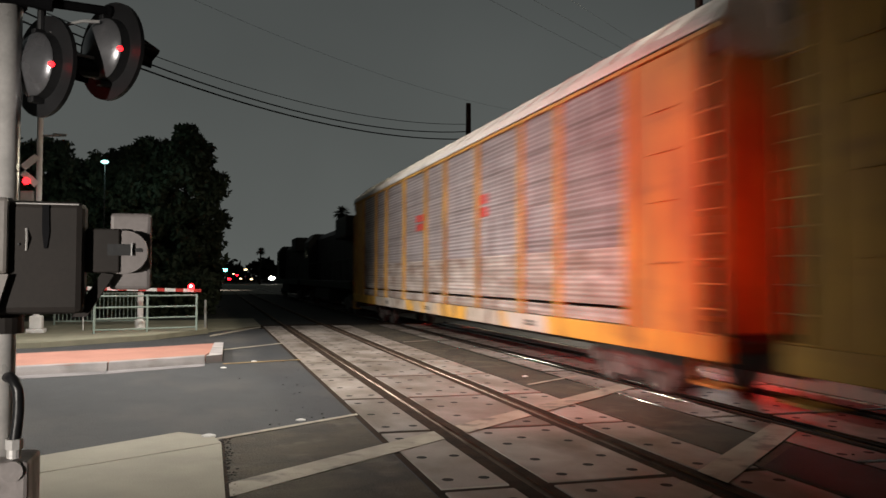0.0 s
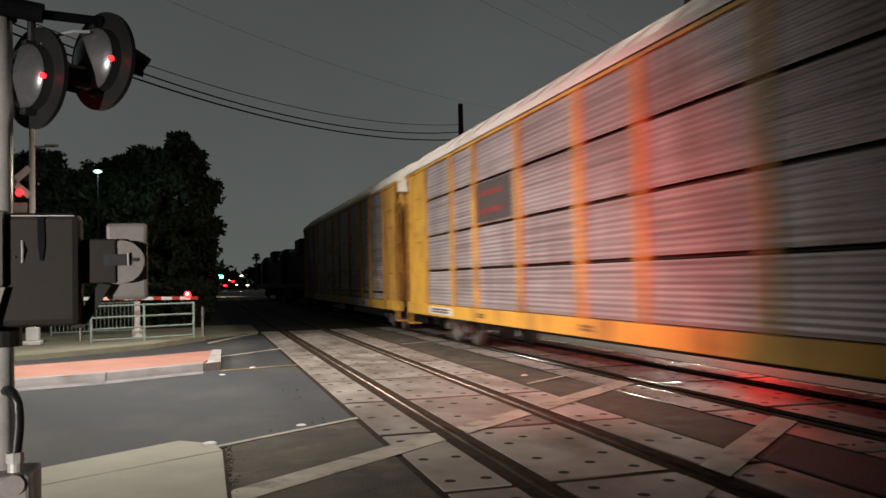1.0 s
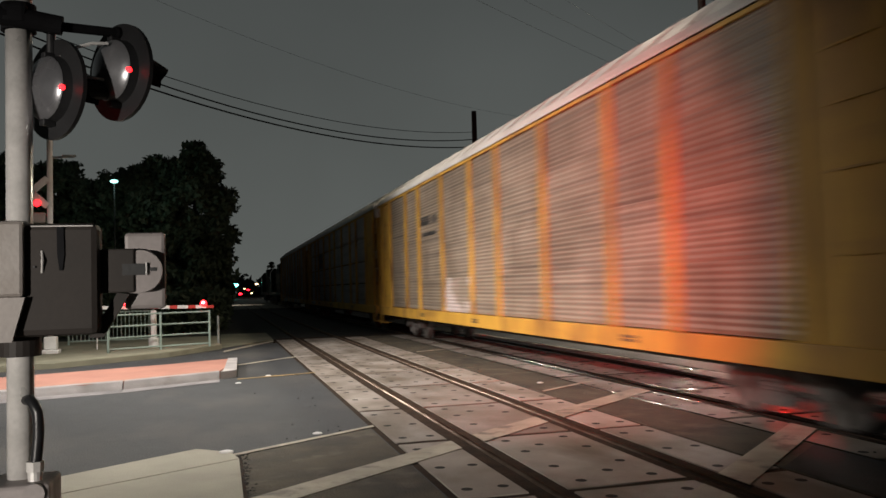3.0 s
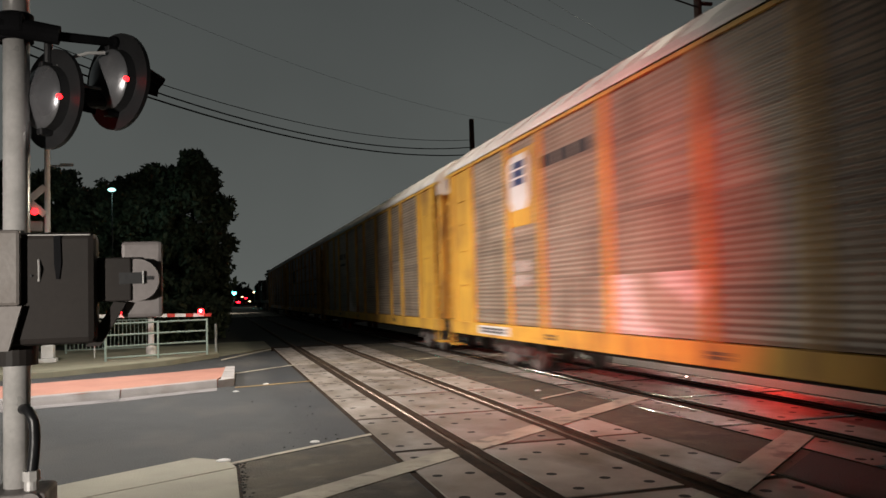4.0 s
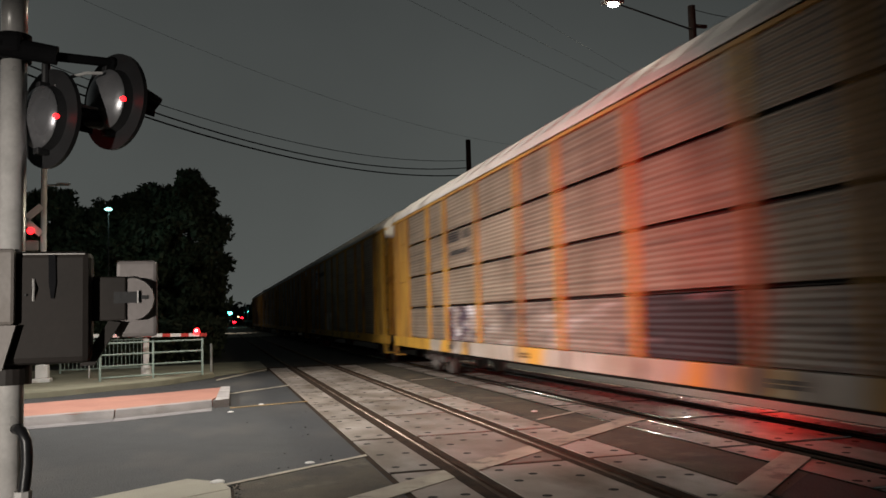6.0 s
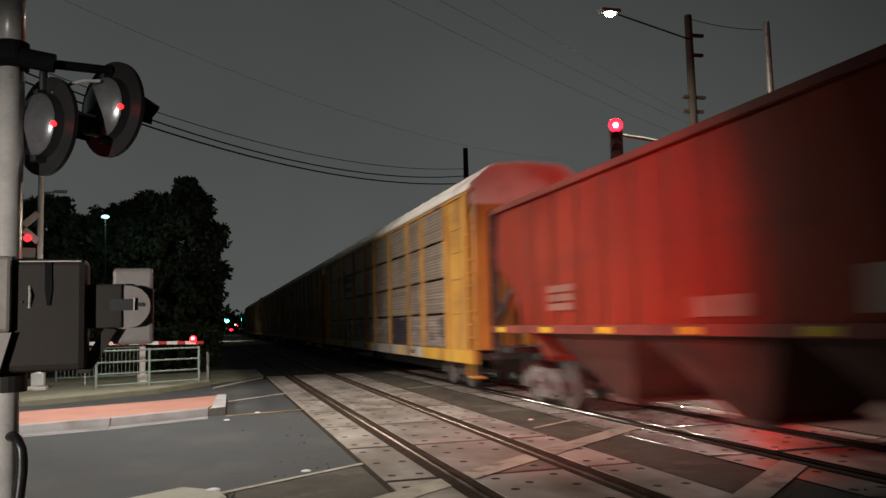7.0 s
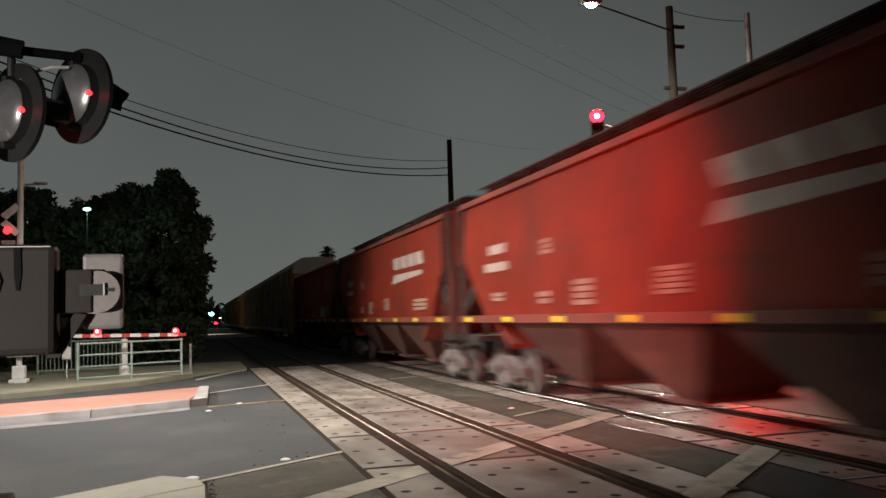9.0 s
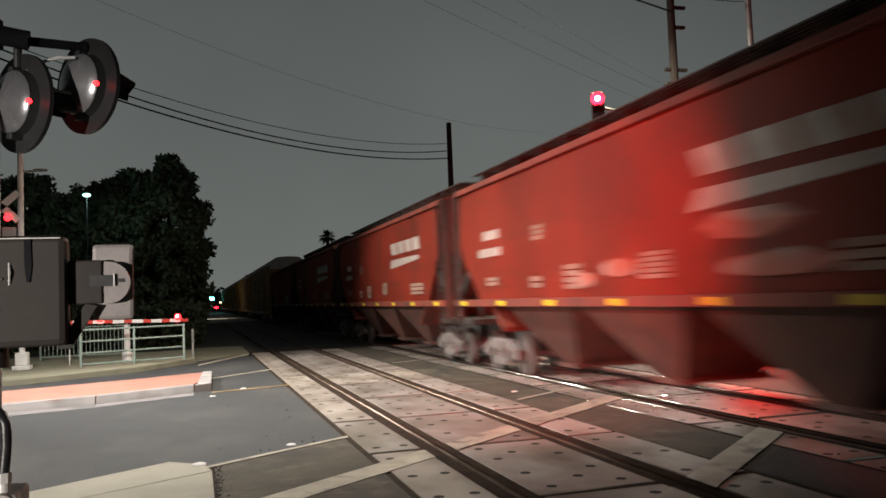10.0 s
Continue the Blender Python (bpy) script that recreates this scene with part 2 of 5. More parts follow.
M["graffiti"] = stained(stained(mat("painted_over_rack_panel", (0.40, 0.35, 0.33), (0.3, 0.25, 0.23), 0.45, 0.1, 1.0, 30, 0.06, 0.1), (0.66, 0.62, 0.66), 2.0, 0.53, 0.57, (1, 0.6, 1), 0.85), (0.05, 0.025, 0.05), 1.5, 0.48, 0.54, (1, 0.7, 1), 0.92)
M["black_tag"] = stained(mat("black_sprayed_panel", (0.035, 0.028, 0.036), (0.02, 0.016, 0.022), 0.5, 0, 1.0, 30, 0.05, 0.15), (0.3, 0.24, 0.26), 1.6, 0.6, 0.68, (1, 0.5, 1.4), 0.8)
M["scuffed"] = stained(stained(mat("scuffed_tan_panel", (0.31, 0.25, 0.21), (0.21, 0.165, 0.135), 0.5, 0.15, 1.0, 30, 0.06, 0.12), (0.5, 0.44, 0.42), 3.0, 0.55, 0.63, (1, 0.3, 1.8), 0.6), (0.08, 0.06, 0.06), 1.6, 0.54, 0.62, (1, 0.5, 1), 0.8)
M["blot"] = stained(stained(mat("tan_panel_with_pale_paint", (0.38, 0.305, 0.24), (0.285, 0.23, 0.175), 0.6, 0.2, 1.0, 30, 0.06, 0.1), (0.62, 0.53, 0.52), 0.9, 0.44, 0.5, (1, 0.8, 1), 0.85), (0.4, 0.28, 0.24), 2.2, 0.56, 0.62, (1, 0.6, 1), 0.7)
M["pale_tag"] = stained(stained(mat("pale_painted_panel", (0.42, 0.36, 0.33), (0.3, 0.25, 0.22), 0.5, 0.1, 1.0, 30, 0.06, 0.1), (0.52, 0.46, 0.44), 2.4, 0.5, 0.6, (1, 0.45, 1), 0.7), (0.17, 0.1, 0.075), 2.6, 0.53, 0.6, (1, 0.5, 1), 0.65)
M["sill_white"] = stained(stained(mat("patched_sill_paint", (0.55, 0.5, 0.45), (0.4, 0.34, 0.28), 0.5, 0.1, 1.0, 30, 0.06, 0.1), (0.7, 0.36, 0.03), 0.8, 0.52, 0.56, (1, 1, 0.3), 0.9), (0.13, 0.08, 0.06), 1.5, 0.54, 0.63, (1, 1, 0.5), 0.9)
M["roof"] = stained(mat("pale_roof_sheet", (0.78, 0.74, 0.7), (0.66, 0.62, 0.59), 0.72, 0.0, 0.8, 25, 0.05, 0.08), (0.3, 0.25, 0.22), 0.9, 0.56, 0.75, (1, 1, 1), 0.7)
# grimy steel; on hopper end ladders, braces and struts it paints in shade
M["under"] = mat("grimy_shaded_underframe", (0.05, 0.042, 0.036), (0.03, 0.026, 0.024), 0.8, 0.1, 3, 40, 0.2, 0.2)
M["bogie"] = mat("dusty_bogie_steel", (0.22, 0.2, 0.19), (0.12, 0.105, 0.098), 0.7, 0.1, 4, 40, 0.2, 0.2)
M["tread"] = mat("wheel_tread_steel", (0.26, 0.245, 0.235), (0.14, 0.13, 0.12), 0.45, 0.5, 4, 40, 0.05, 0.15)
M["hred"] = stained(mat("red_oxide_hopper_paint", (0.43, 0.047, 0.021), (0.29, 0.036, 0.017), 0.62, 0, 0.7, 30, 0.05, 0.1), (0.14, 0.05, 0.035), 0.8, 0.52, 0.8, (1, 1, 0.25), 0.7)
M["hred2"] = stained(mat("orange_red_hopper_paint", (0.47, 0.066, 0.028), (0.37, 0.05, 0.022), 0.62, 0, 0.7, 30, 0.05, 0.1), (0.16, 0.055, 0.04), 0.8, 0.54, 0.8, (1, 2, 0.25), 0.7)
# hopper red darkened to tone down lit sills and chords and shade slope sheets
M["hred_dark"] = stained(mat("shaded_red_hopper_paint", (0.25, 0.047, 0.026), (0.15, 0.035, 0.022), 0.7, 0, 1.2, 30, 0.06, 0.15), (0.06, 0.028, 0.02), 1.2, 0.5, 0.7, (1, 1, 0.6), 0.8)
# grime on the hopper bays; on corner posts the dark stands for shade
M["grime_shade"] = mat("grimy_shaded_red_steel", (0.12, 0.045, 0.032), (0.06, 0.03, 0.024), 0.7, 0, 2, 40, 0.1, 0.15)
M["letter"] = stained(mat("weathered_white_lettering", (0.5, 0.44, 0.4), (0.36, 0.3, 0.26), 0.55, 0, 3, 40, 0.03, 0.1), (0.3, 0.14, 0.1), 3.0, 0.6, 0.72)
M["spray"] = stained(mat("faded_spray_paint", (0.4, 0.26, 0.22), (0.3, 0.13, 0.1), 0.6, 0, 2.0, 40, 0.03, 0.15), (0.36, 0.07, 0.035), 2.0, 0.45, 0.56, (1, 0.6, 1), 0.95)
M["reflector"] = mat("yellow_reflector_tape", (0.98, 0.76, 0.03), None, 0.3, 0, 4, 40, 0.02, 0.1)
M["loco"] = mat("dark_locomotive_paint", (0.022, 0.017, 0.014), (0.016, 0.012, 0.01), 0.6, 0, 1, 30, 0.05, 0.15)
M["glass"] = mat("dark_cab_glass", (0.01, 0.012, 0.013), None, 0.08, 0, 3, 30, 0, 0.1)
M["dark_letter"] = mat("black_stencil", (0.03, 0.03, 0.032), None, 0.6, 0, 3, 30, 0, 0.1)
M["dark_plate"] = mat("dark_grey_plate", (0.06, 0.05, 0.048), None, 0.6, 0, 3, 30, 0, 0.12)
M["navy"] = mat("navy_stencil", (0.03, 0.05, 0.14), None, 0.5, 0, 3, 30, 0, 0.1)
for key in ("zinc", "zinc_tan", "scuffed", "pale_tag"):   # dirt lying along the ribs
    stained(M[key], (0.1, 0.08, 0.07), 1.3, 0.48, 0.72, (1, 0.1, 7.0), 0.55)
for key in ("hred", "hred2", "yellow", "yellow_old"):
    stained(M[key], (0.13, 0.05, 0.03), 1.1, 0.56, 0.8, (1, 0.3, 2.0), 0.45)
# things that give off light
M["g_red"] = glow("red_lamp_glow", (1.0, 0.006, 0.016), 14)
M["g_core"] = glow("red_lamp_core_glow", (1.0, 0.3, 0.34), 16)
M["g_gate"] = glow("red_gate_lamp_glow", (1.0, 0.012, 0.016), 9)
M["g_lens"] = glow("red_lens_glow", (1.0, 0.04, 0.03), 0.5)
M["g_red_soft"] = glow("red_indicator_glow", (1.0, 0.012, 0.016), 6)
M["g_white"] = glow("white_lamp_glow", (1.0, 0.95, 0.8), 30)
M["g_cyan"] = glow("cool_lamp_glow", (0.42, 1.0, 0.92), 2.6)
M["g_green"] = glow("green_signal_glow", (0.12, 1.0, 0.85), 16)
M["g_warm"] = glow("warm_lamp_glow", (1.0, 0.7, 0.35), 5)


# ---- building helpers ----
CACHE = {}


def mesh_of(key, fill, *mats, smooth=False):
    """A mesh made once per key; fill adds the geometry to a bmesh."""
    if key not in CACHE:
        bm = bmesh.new()
        fill(bm)
        bmesh.ops.recalc_face_normals(bm, faces=bm.faces)
        me = bpy.data.meshes.new(str(key[0] if isinstance(key, tuple) else key))
        bm.to_mesh(me)
        bm.free()
        for p in me.polygons:
            p.use_smooth = smooth
        CACHE[key] = me
    me = CACHE[key]
    if not me.materials:
        for m in mats:
            me.materials.append(m)
    return me


def part(name, me, material, parent, m=None, label=""):
    """Links a bmesh or a mesh as one object under a thing or a part."""
    if isinstance(me, bmesh.types.BMesh):
        bm = me
        bmesh.ops.recalc_face_normals(bm, faces=bm.faces)
        me = bpy.data.meshes.new(name)
        bm.to_mesh(me)
        bm.free()
    ob = new(name, me)
    if material:
        if not me.materials:
            me.materials.append(material)
        if me.materials[0] != material:
            ob.material_slots[0].link = "OBJECT"
            ob.material_slots[0].material = material
    ob.parent = parent
    if m is not None:
        ob.matrix_basis = m
    if label:
        tagged(ob, label)
    return ob


def thing(name, m, label, category, group=""):
    ob = new(name)
    ob.matrix_basis = m
    return tagged(ob, label, category, group)


def solid(name, bm, material, label, category="", kind="", m=None, smooth=False):
    ob = part(name, bm, material, None, m)
    if smooth:
        for p in ob.data.polygons:
            p.use_smooth = True
    return tagged(ob, label, category, "", kind)


def box(bm, x0, x1, y0, y1, z0, z1, bevel=0.0):
    r = bmesh.ops.create_cube(bm, size=1, matrix=Matrix.Translation(((x0 + x1) / 2, (y0 + y1) / 2, (z0 + z1) / 2)) @ Matrix.Diagonal((x1 - x0, y1 - y0, z1 - z0, 1)))
    if bevel:
        es = list({e for v in r["verts"] for e in v.link_edges})
        bmesh.ops.bevel(bm, geom=es, offset=bevel, segments=2, affect="EDGES", profile=0.5)


def cyl(bm, a, b, r0, r1=None, seg=14):
    a, b = Vector(a), Vector(b)
    q = (b - a).to_track_quat("Z", "Y").to_matrix().to_4x4()
    bmesh.ops.create_cone(bm, cap_ends=True, segments=seg, radius1=r0, radius2=r0 if r1 is None else r1, depth=(b - a).length, matrix=Matrix.Translation((a + b) / 2) @ q)


def ball(bm, p, r, seg=12, squash=(1, 1, 1)):
    bmesh.ops.create_uvsphere(bm, u_segments=seg, v_segments=seg // 2 + 2, radius=r, matrix=Matrix.Translation(p) @ Matrix.Diagonal((*squash, 1)))


def prism(bm, pts, lo, hi, axis="z"):
    """Extrudes a polygon of two coordinates along an axis."""
    def put(p, h):
        return {"z": (p[0], p[1], h), "y": (p[0], h, p[1]), "x": (h, p[0], p[1])}[axis]
    a = [bm.verts.new(put(p, lo)) for p in pts]
    b = [bm.verts.new(put(p, hi)) for p in pts]
    bm.faces.new(a)
    bm.faces.new(b[::-1])
    for i in range(len(pts)):
        j = (i + 1) % len(pts)
        bm.faces.new((a[i], a[j], b[j], b[i]))


def tube(bm, pts, r, seg=8):
    """A round tube with one skin along a line of points."""
    pts = [Vector(p) for p in pts]
    rings = []
    for i, p in enumerate(pts):
        d = (pts[min(i + 1, len(pts) - 1)] - pts[max(i - 1, 0)]).normalized()
        u = d.cross(Vector((0.1, 0.2, 1)) if abs(d.z) < 0.9 else Vector((1, 0.1, 0))).normalized()
        w = d.cross(u)
        rings.append([bm.verts.new(p + (u * math.cos(a) + w * math.sin(a)) * r) for a in [k * math.tau / seg for k in range(seg)]])
    for a, b in zip(rings, rings[1:]):
        for k in range(seg):
            bm.faces.new((a[k], a[(k + 1) % seg], b[(k + 1) % seg], b[k]))
    bm.faces.new(rings[0][::-1])
    bm.faces.new(rings[-1])


def one(fill, *args, **kw):
    bm = bmesh.new()
    fill(bm, *args, **kw)
    return bm


# ---- ground ----
SLOPE = 0.42  # the road runs at this slope across the tracks


def strip(x0, x1, near, far, z0, z1):
    bm = bmesh.new()
    prism(bm, [(x0, near + SLOPE * x0), (x1, near + SLOPE * x1), (x1, far + SLOPE * x1), (x0, far + SLOPE * x0)], z0, z1)
    return bm


bm = bmesh.new()
box(bm, -700, 700, -500, 900, -0.6, -0.1)
solid("ground", bm, M["soil"], "dark gravelly ground beside the tracks", kind="structure")
NEAR, FAR = 3.0, 30.3
for x0, x1, key in ((-60, 1.5, "asphalt"), (4.8, 5.92, "old_asphalt"), (8.9, 60, "asphalt")):
    solid("road", strip(x0, x1, NEAR, FAR, -0.3, 0.0), M[key], "dark asphalt road crossing the railway tracks", kind="structure")
# worn patch of older asphalt between the walk and the rails
bm = bmesh.new()
prism(bm, [(-0.17, 7.2), (1.48, 7.6), (1.48, 12.0), (-0.17, 10.85)], -0.002, 0.004)
solid("asphalt_patch", bm, M["old_asphalt"], "older brownish asphalt patch beside the rails", kind="structure")


# darker, newer asphalt between the two tracks
bm = bmesh.new()
prism(bm, [(4.82, 3.2), (5.8, 3.2), (5.8, 9.0), (4.82, 8.2)], -0.002, 0.004)
solid("asphalt_patch", bm, M["new_asphalt"], "dark newer asphalt between the tracks", kind="structure")


def paint_line(a, b, width, material, name="road_marking", z=0.0):
    """A painted band between two points, cut where the rails run."""
    (ax, ay), (bx, by) = a, b
    k = (by - ay) / (bx - ax)
    hw = width / 2 * math.sqrt(1 + k * k)
    for lo, hi in ((-60, 2.21), (2.56, 3.74), (4.08, 6.42), (6.8, 8.0), (8.35, 60)):
        x0, x1 = max(ax, lo), min(bx, hi)
        if x1 - x0 < 0.05:
            continue
        y0, y1 = ay + k * (x0 - ax), ay + k * (x1 - ax)
        bm = bmesh.new()
        prism(bm, [(x0, y0 - hw), (x1, y1 - hw), (x1, y1 + hw), (x0, y0 + hw)], z + 0.006, z + 0.011)
        solid(name, bm, material, "worn white painted line on the road", kind="structure")


paint_line((-0.16, 8.58), (6.6, 14.05), 0.37, M["paint"])
paint_line((3.0, 7.0), (6.7, 10.2), 0.36, M["paint"])
paint_line((-0.27, 10.88), (1.55, 12.16), 0.1, M["paint"])
paint_line((4.85, 14.45), (6.25, 15.45), 0.09, M["paint"])
paint_line((-0.05, 22.5), (1.6, 24.3), 0.14, M["paint"])
paint_line((-0.05, 19.15), (1.6, 19.65), 0.12, M["paint_yellow"])
paint_line((-0.3, 27.6), (1.45, 31.9), 0.22, M["paint"])
paint_line((4.9, 24.0), (6.3, 24.6), 0.12, M["paint"])

# the pale concrete walk at the near corner, in two slabs
bm = bmesh.new()
prism(bm, [(-0.2, 10.56), (-0.28, 10.97), (-0.66, 11.32), (-1.96, 10.33), (-9, 5.0), (-9, 3.9), (-1.8, 9.57)], -0.2, 0.03)
solid("walk_slab", bm, M["concrete"], "pale concrete corner slab of the walk", kind="structure")
bm = bmesh.new()
prism(bm, [(-0.2, 10.535), (-1.8, 9.545), (-9, 3.875), (-9, -9), (-0.2, -9)], -0.2, 0.028)
solid("walk_slab", bm, M["concrete"], "pale concrete walk beside the crossing", kind="structure")
bm = bmesh.new()
ball(bm, (-0.33, 10.98, 0.03), 0.07, 10, (1.2, 1, 0.35))
solid("lane_marker", bm, M["white"], "small white domed lane marker on the asphalt", "lane marker")
for p in ((0.79, 11.93), (-0.05, 18.4), (5.25, 15.6), (0.6, 19.55)):
    bm = bmesh.new()
    ball(bm, (p[0], p[1], 0.0), 0.055, 10, (1.2, 1, 0.4))
    solid("lane_marker", bm, M["white"], "small white domed lane marker on the asphalt", "lane marker")

bm = bmesh.new()
for (ax, ay), (bx, by) in zip([(-9, 5.0), (-1.96, 10.33), (-0.66, 11.32), (-0.28, 10.97), (-0.2, 10.56)], [(-1.96, 10.33), (-0.66, 11.32), (-0.28, 10.97), (-0.2, 10.56), (-0.2, 4.0)]):
    d = Vector((bx - ax, by - ay, 0)).normalized()
    n = Vector((-d.y, d.x, 0)) * 0.035
    prism(bm, [(ax, ay), (bx, by), (bx + n.x, by + n.y), (ax + n.x, ay + n.y)], -0.01, 0.007)
solid("seam", bm, M["rubber"], "dark dirty seam along the concrete walk", kind="structure")
rp = random.Random(21)
bm = bmesh.new()
for i in range(260):
    k = rp.random()
    if i % 3:
        x, y = -0.2 + abs(rp.gauss(0.03, 0.05)), 7.5 + 3.4 * k
    else:
        x, y = rp.uniform(-0.1, 6.3), rp.uniform(8, 20)
        if 1.5 < x < 4.85:
            continue
    r = rp.uniform(0.006, 0.02)
    bmesh.ops.create_icosphere(bm, subdivisions=1, radius=r, matrix=Matrix.Translation((x, y, 0.005)) @ Matrix.Diagonal((1, rp.uniform(0.6, 1.3), 0.6, 1)))
solid("grit", bm, M["soil"], "loose grit on the asphalt", "grit", "stuff")

# median island with a red top
bm = bmesh.new()
prism(bm, [(-16, 13.6), (-4.3, 17.9), (-2.86, 18.25), (-1.4, 18.9), (-0.45, 19.5), (-0.28, 20.4), (-0.14, 22.9), (-1.58, 22.05), (-4.9, 20.7), (-16, 16.2)], -0.2, 0.15)
solid("median_island", bm, M["brick_top"], "raised median island with a brick-red concrete top", kind="structure")
edge = [(-16, 13.45), (-9.2, 15.92), (-4.3, 17.75), (-2.2, 18.42), (-0.4, 19.4)]
for (ax, ay), (bx, by) in zip(edge, edge[1:]):
    bm = bmesh.new()
    g = 0.012
    rings = []
    for x, y in ((ax + g, ay), (bx - g, by)):
        rings.append([bm.verts.new((x, y + d, z)) for d, z in ((-0.06, -0.2), (-0.06, 0.0), (-0.02, 0.06), (0.05, 0.145), (0.09, 0.158), (0.27, 0.158), (0.27, -0.2))])
    for k in range(7):
        bm.faces.new((rings[0][k], rings[1][k], rings[1][(k + 1) % 7], rings[0][(k + 1) % 7]))
    bm.faces.new(rings[0])
    bm.faces.new(rings[1][::-1])
    solid("kerb", bm, M["kerb"], "pale concrete kerb of the median island", kind="structure")
bm = bmesh.new()
prism(bm, [(-0.39, 19.36), (-0.06, 19.62), (0.02, 23.0), (-0.2, 23.05), (-0.33, 19.75)], -0.2, 0.156)
solid("kerb", bm, M["kerb"], "pale concrete nose of the median kerb", kind="structure")

for (ax, ay), (bx, by) in zip(edge, edge[1:]):
    bm = bmesh.new()
    prism(bm, [(ax + 0.01, ay - 0.62), (bx - 0.01, by - 0.62), (bx - 0.01, by - 0.064), (ax + 0.01, ay - 0.064)], -0.1, 0.006)
    solid("gutter", bm, M["gutter"], "pale concrete gutter along the median kerb", kind="structure")

# far walk behind its kerb
bm = bmesh.new()
prism(bm, [(-30, 15.2), (-5.7, 24.1), (-4.4, 24.45), (-1.85, 26.6), (-0.4, 29.0), (-0.4, 34.5), (-30, 36)], -0.2, 0.15)
solid("sidewalk", bm, M["walk"], "drab concrete sidewalk behind the far kerb", kind="structure")
bm = bmesh.new()
prism(bm, [(-30, 15.0), (-5.7, 23.9), (-4.4, 24.25), (-1.8, 26.4), (-0.35, 28.9), (-0.4, 29.05), (-1.86, 26.62), (-4.41, 24.47), (-5.71, 24.12), (-30, 15.22)], -0.2, 0.142)
solid("kerb", bm, M["walk"], "dull concrete kerb along the far sidewalk", kind="structure")
bm = bmesh.new()
prism(bm, [(-0.38, 29.3), (1.5, 32.6), (1.5, 38), (-0.38, 38)], -0.2, 0.02)
solid("sidewalk", bm, M["walk"], "flat concrete path meeting the rails", kind="structure")


bm = bmesh.new()
box(bm, -40, 40, 92, 200, -0.15, -0.03)
solid("road", bm, M["concrete"], "distant pale road crossing the line", kind="structure")


# ---- tracks ----
RAIL_PROFILE = [(-0.07, -0.17), (0.07, -0.17), (0.07, -0.155), (0.014, -0.13), (0.014, -0.045), (0.037, -0.03), (0.038, -0.006), (0.03, 0.004), (0.016, 0.0095), (0, 0.011), (-0.016, 0.0095), (-0.03, 0.004), (-0.038, -0.006), (-0.037, -0.03), (-0.014, -0.045), (-0.014, -0.13), (-0.07, -0.155)]


def rail(x, key):
    bm = bmesh.new()
    prism(bm, RAIL_PROFILE, -60, 420, "y")
    ob = solid("rail", bm, M[key], "polished steel rail with rusty flanks", "rail", m=pose(x, 0, 0))
    ob.data.materials.append(M["rust"])
    for p in ob.data.polygons:
        p.use_smooth = True
        if p.center.z < -0.012:
            p.material_index = 1
            p.use_smooth = False
    return ob


def slab_fill(w, length, holes):
    def fill(bm):
        box(bm, -w / 2, w / 2, 0.06, length - 0.06, -0.25, 0.0, 0.008)
        n = len(bm.faces)
        for hx, hy in holes:
            bmesh.ops.create_circle(bm, cap_ends=True, segments=10, radius=0.05, matrix=Matrix.Translation((hx, hy, 0.0015)) @ Matrix.Diagonal((1.1, 1.2, 1, 1)))
        bm.faces.ensure_lookup_table()
        for f in bm.faces[n:]:
            f.material_index = 1
    return fill


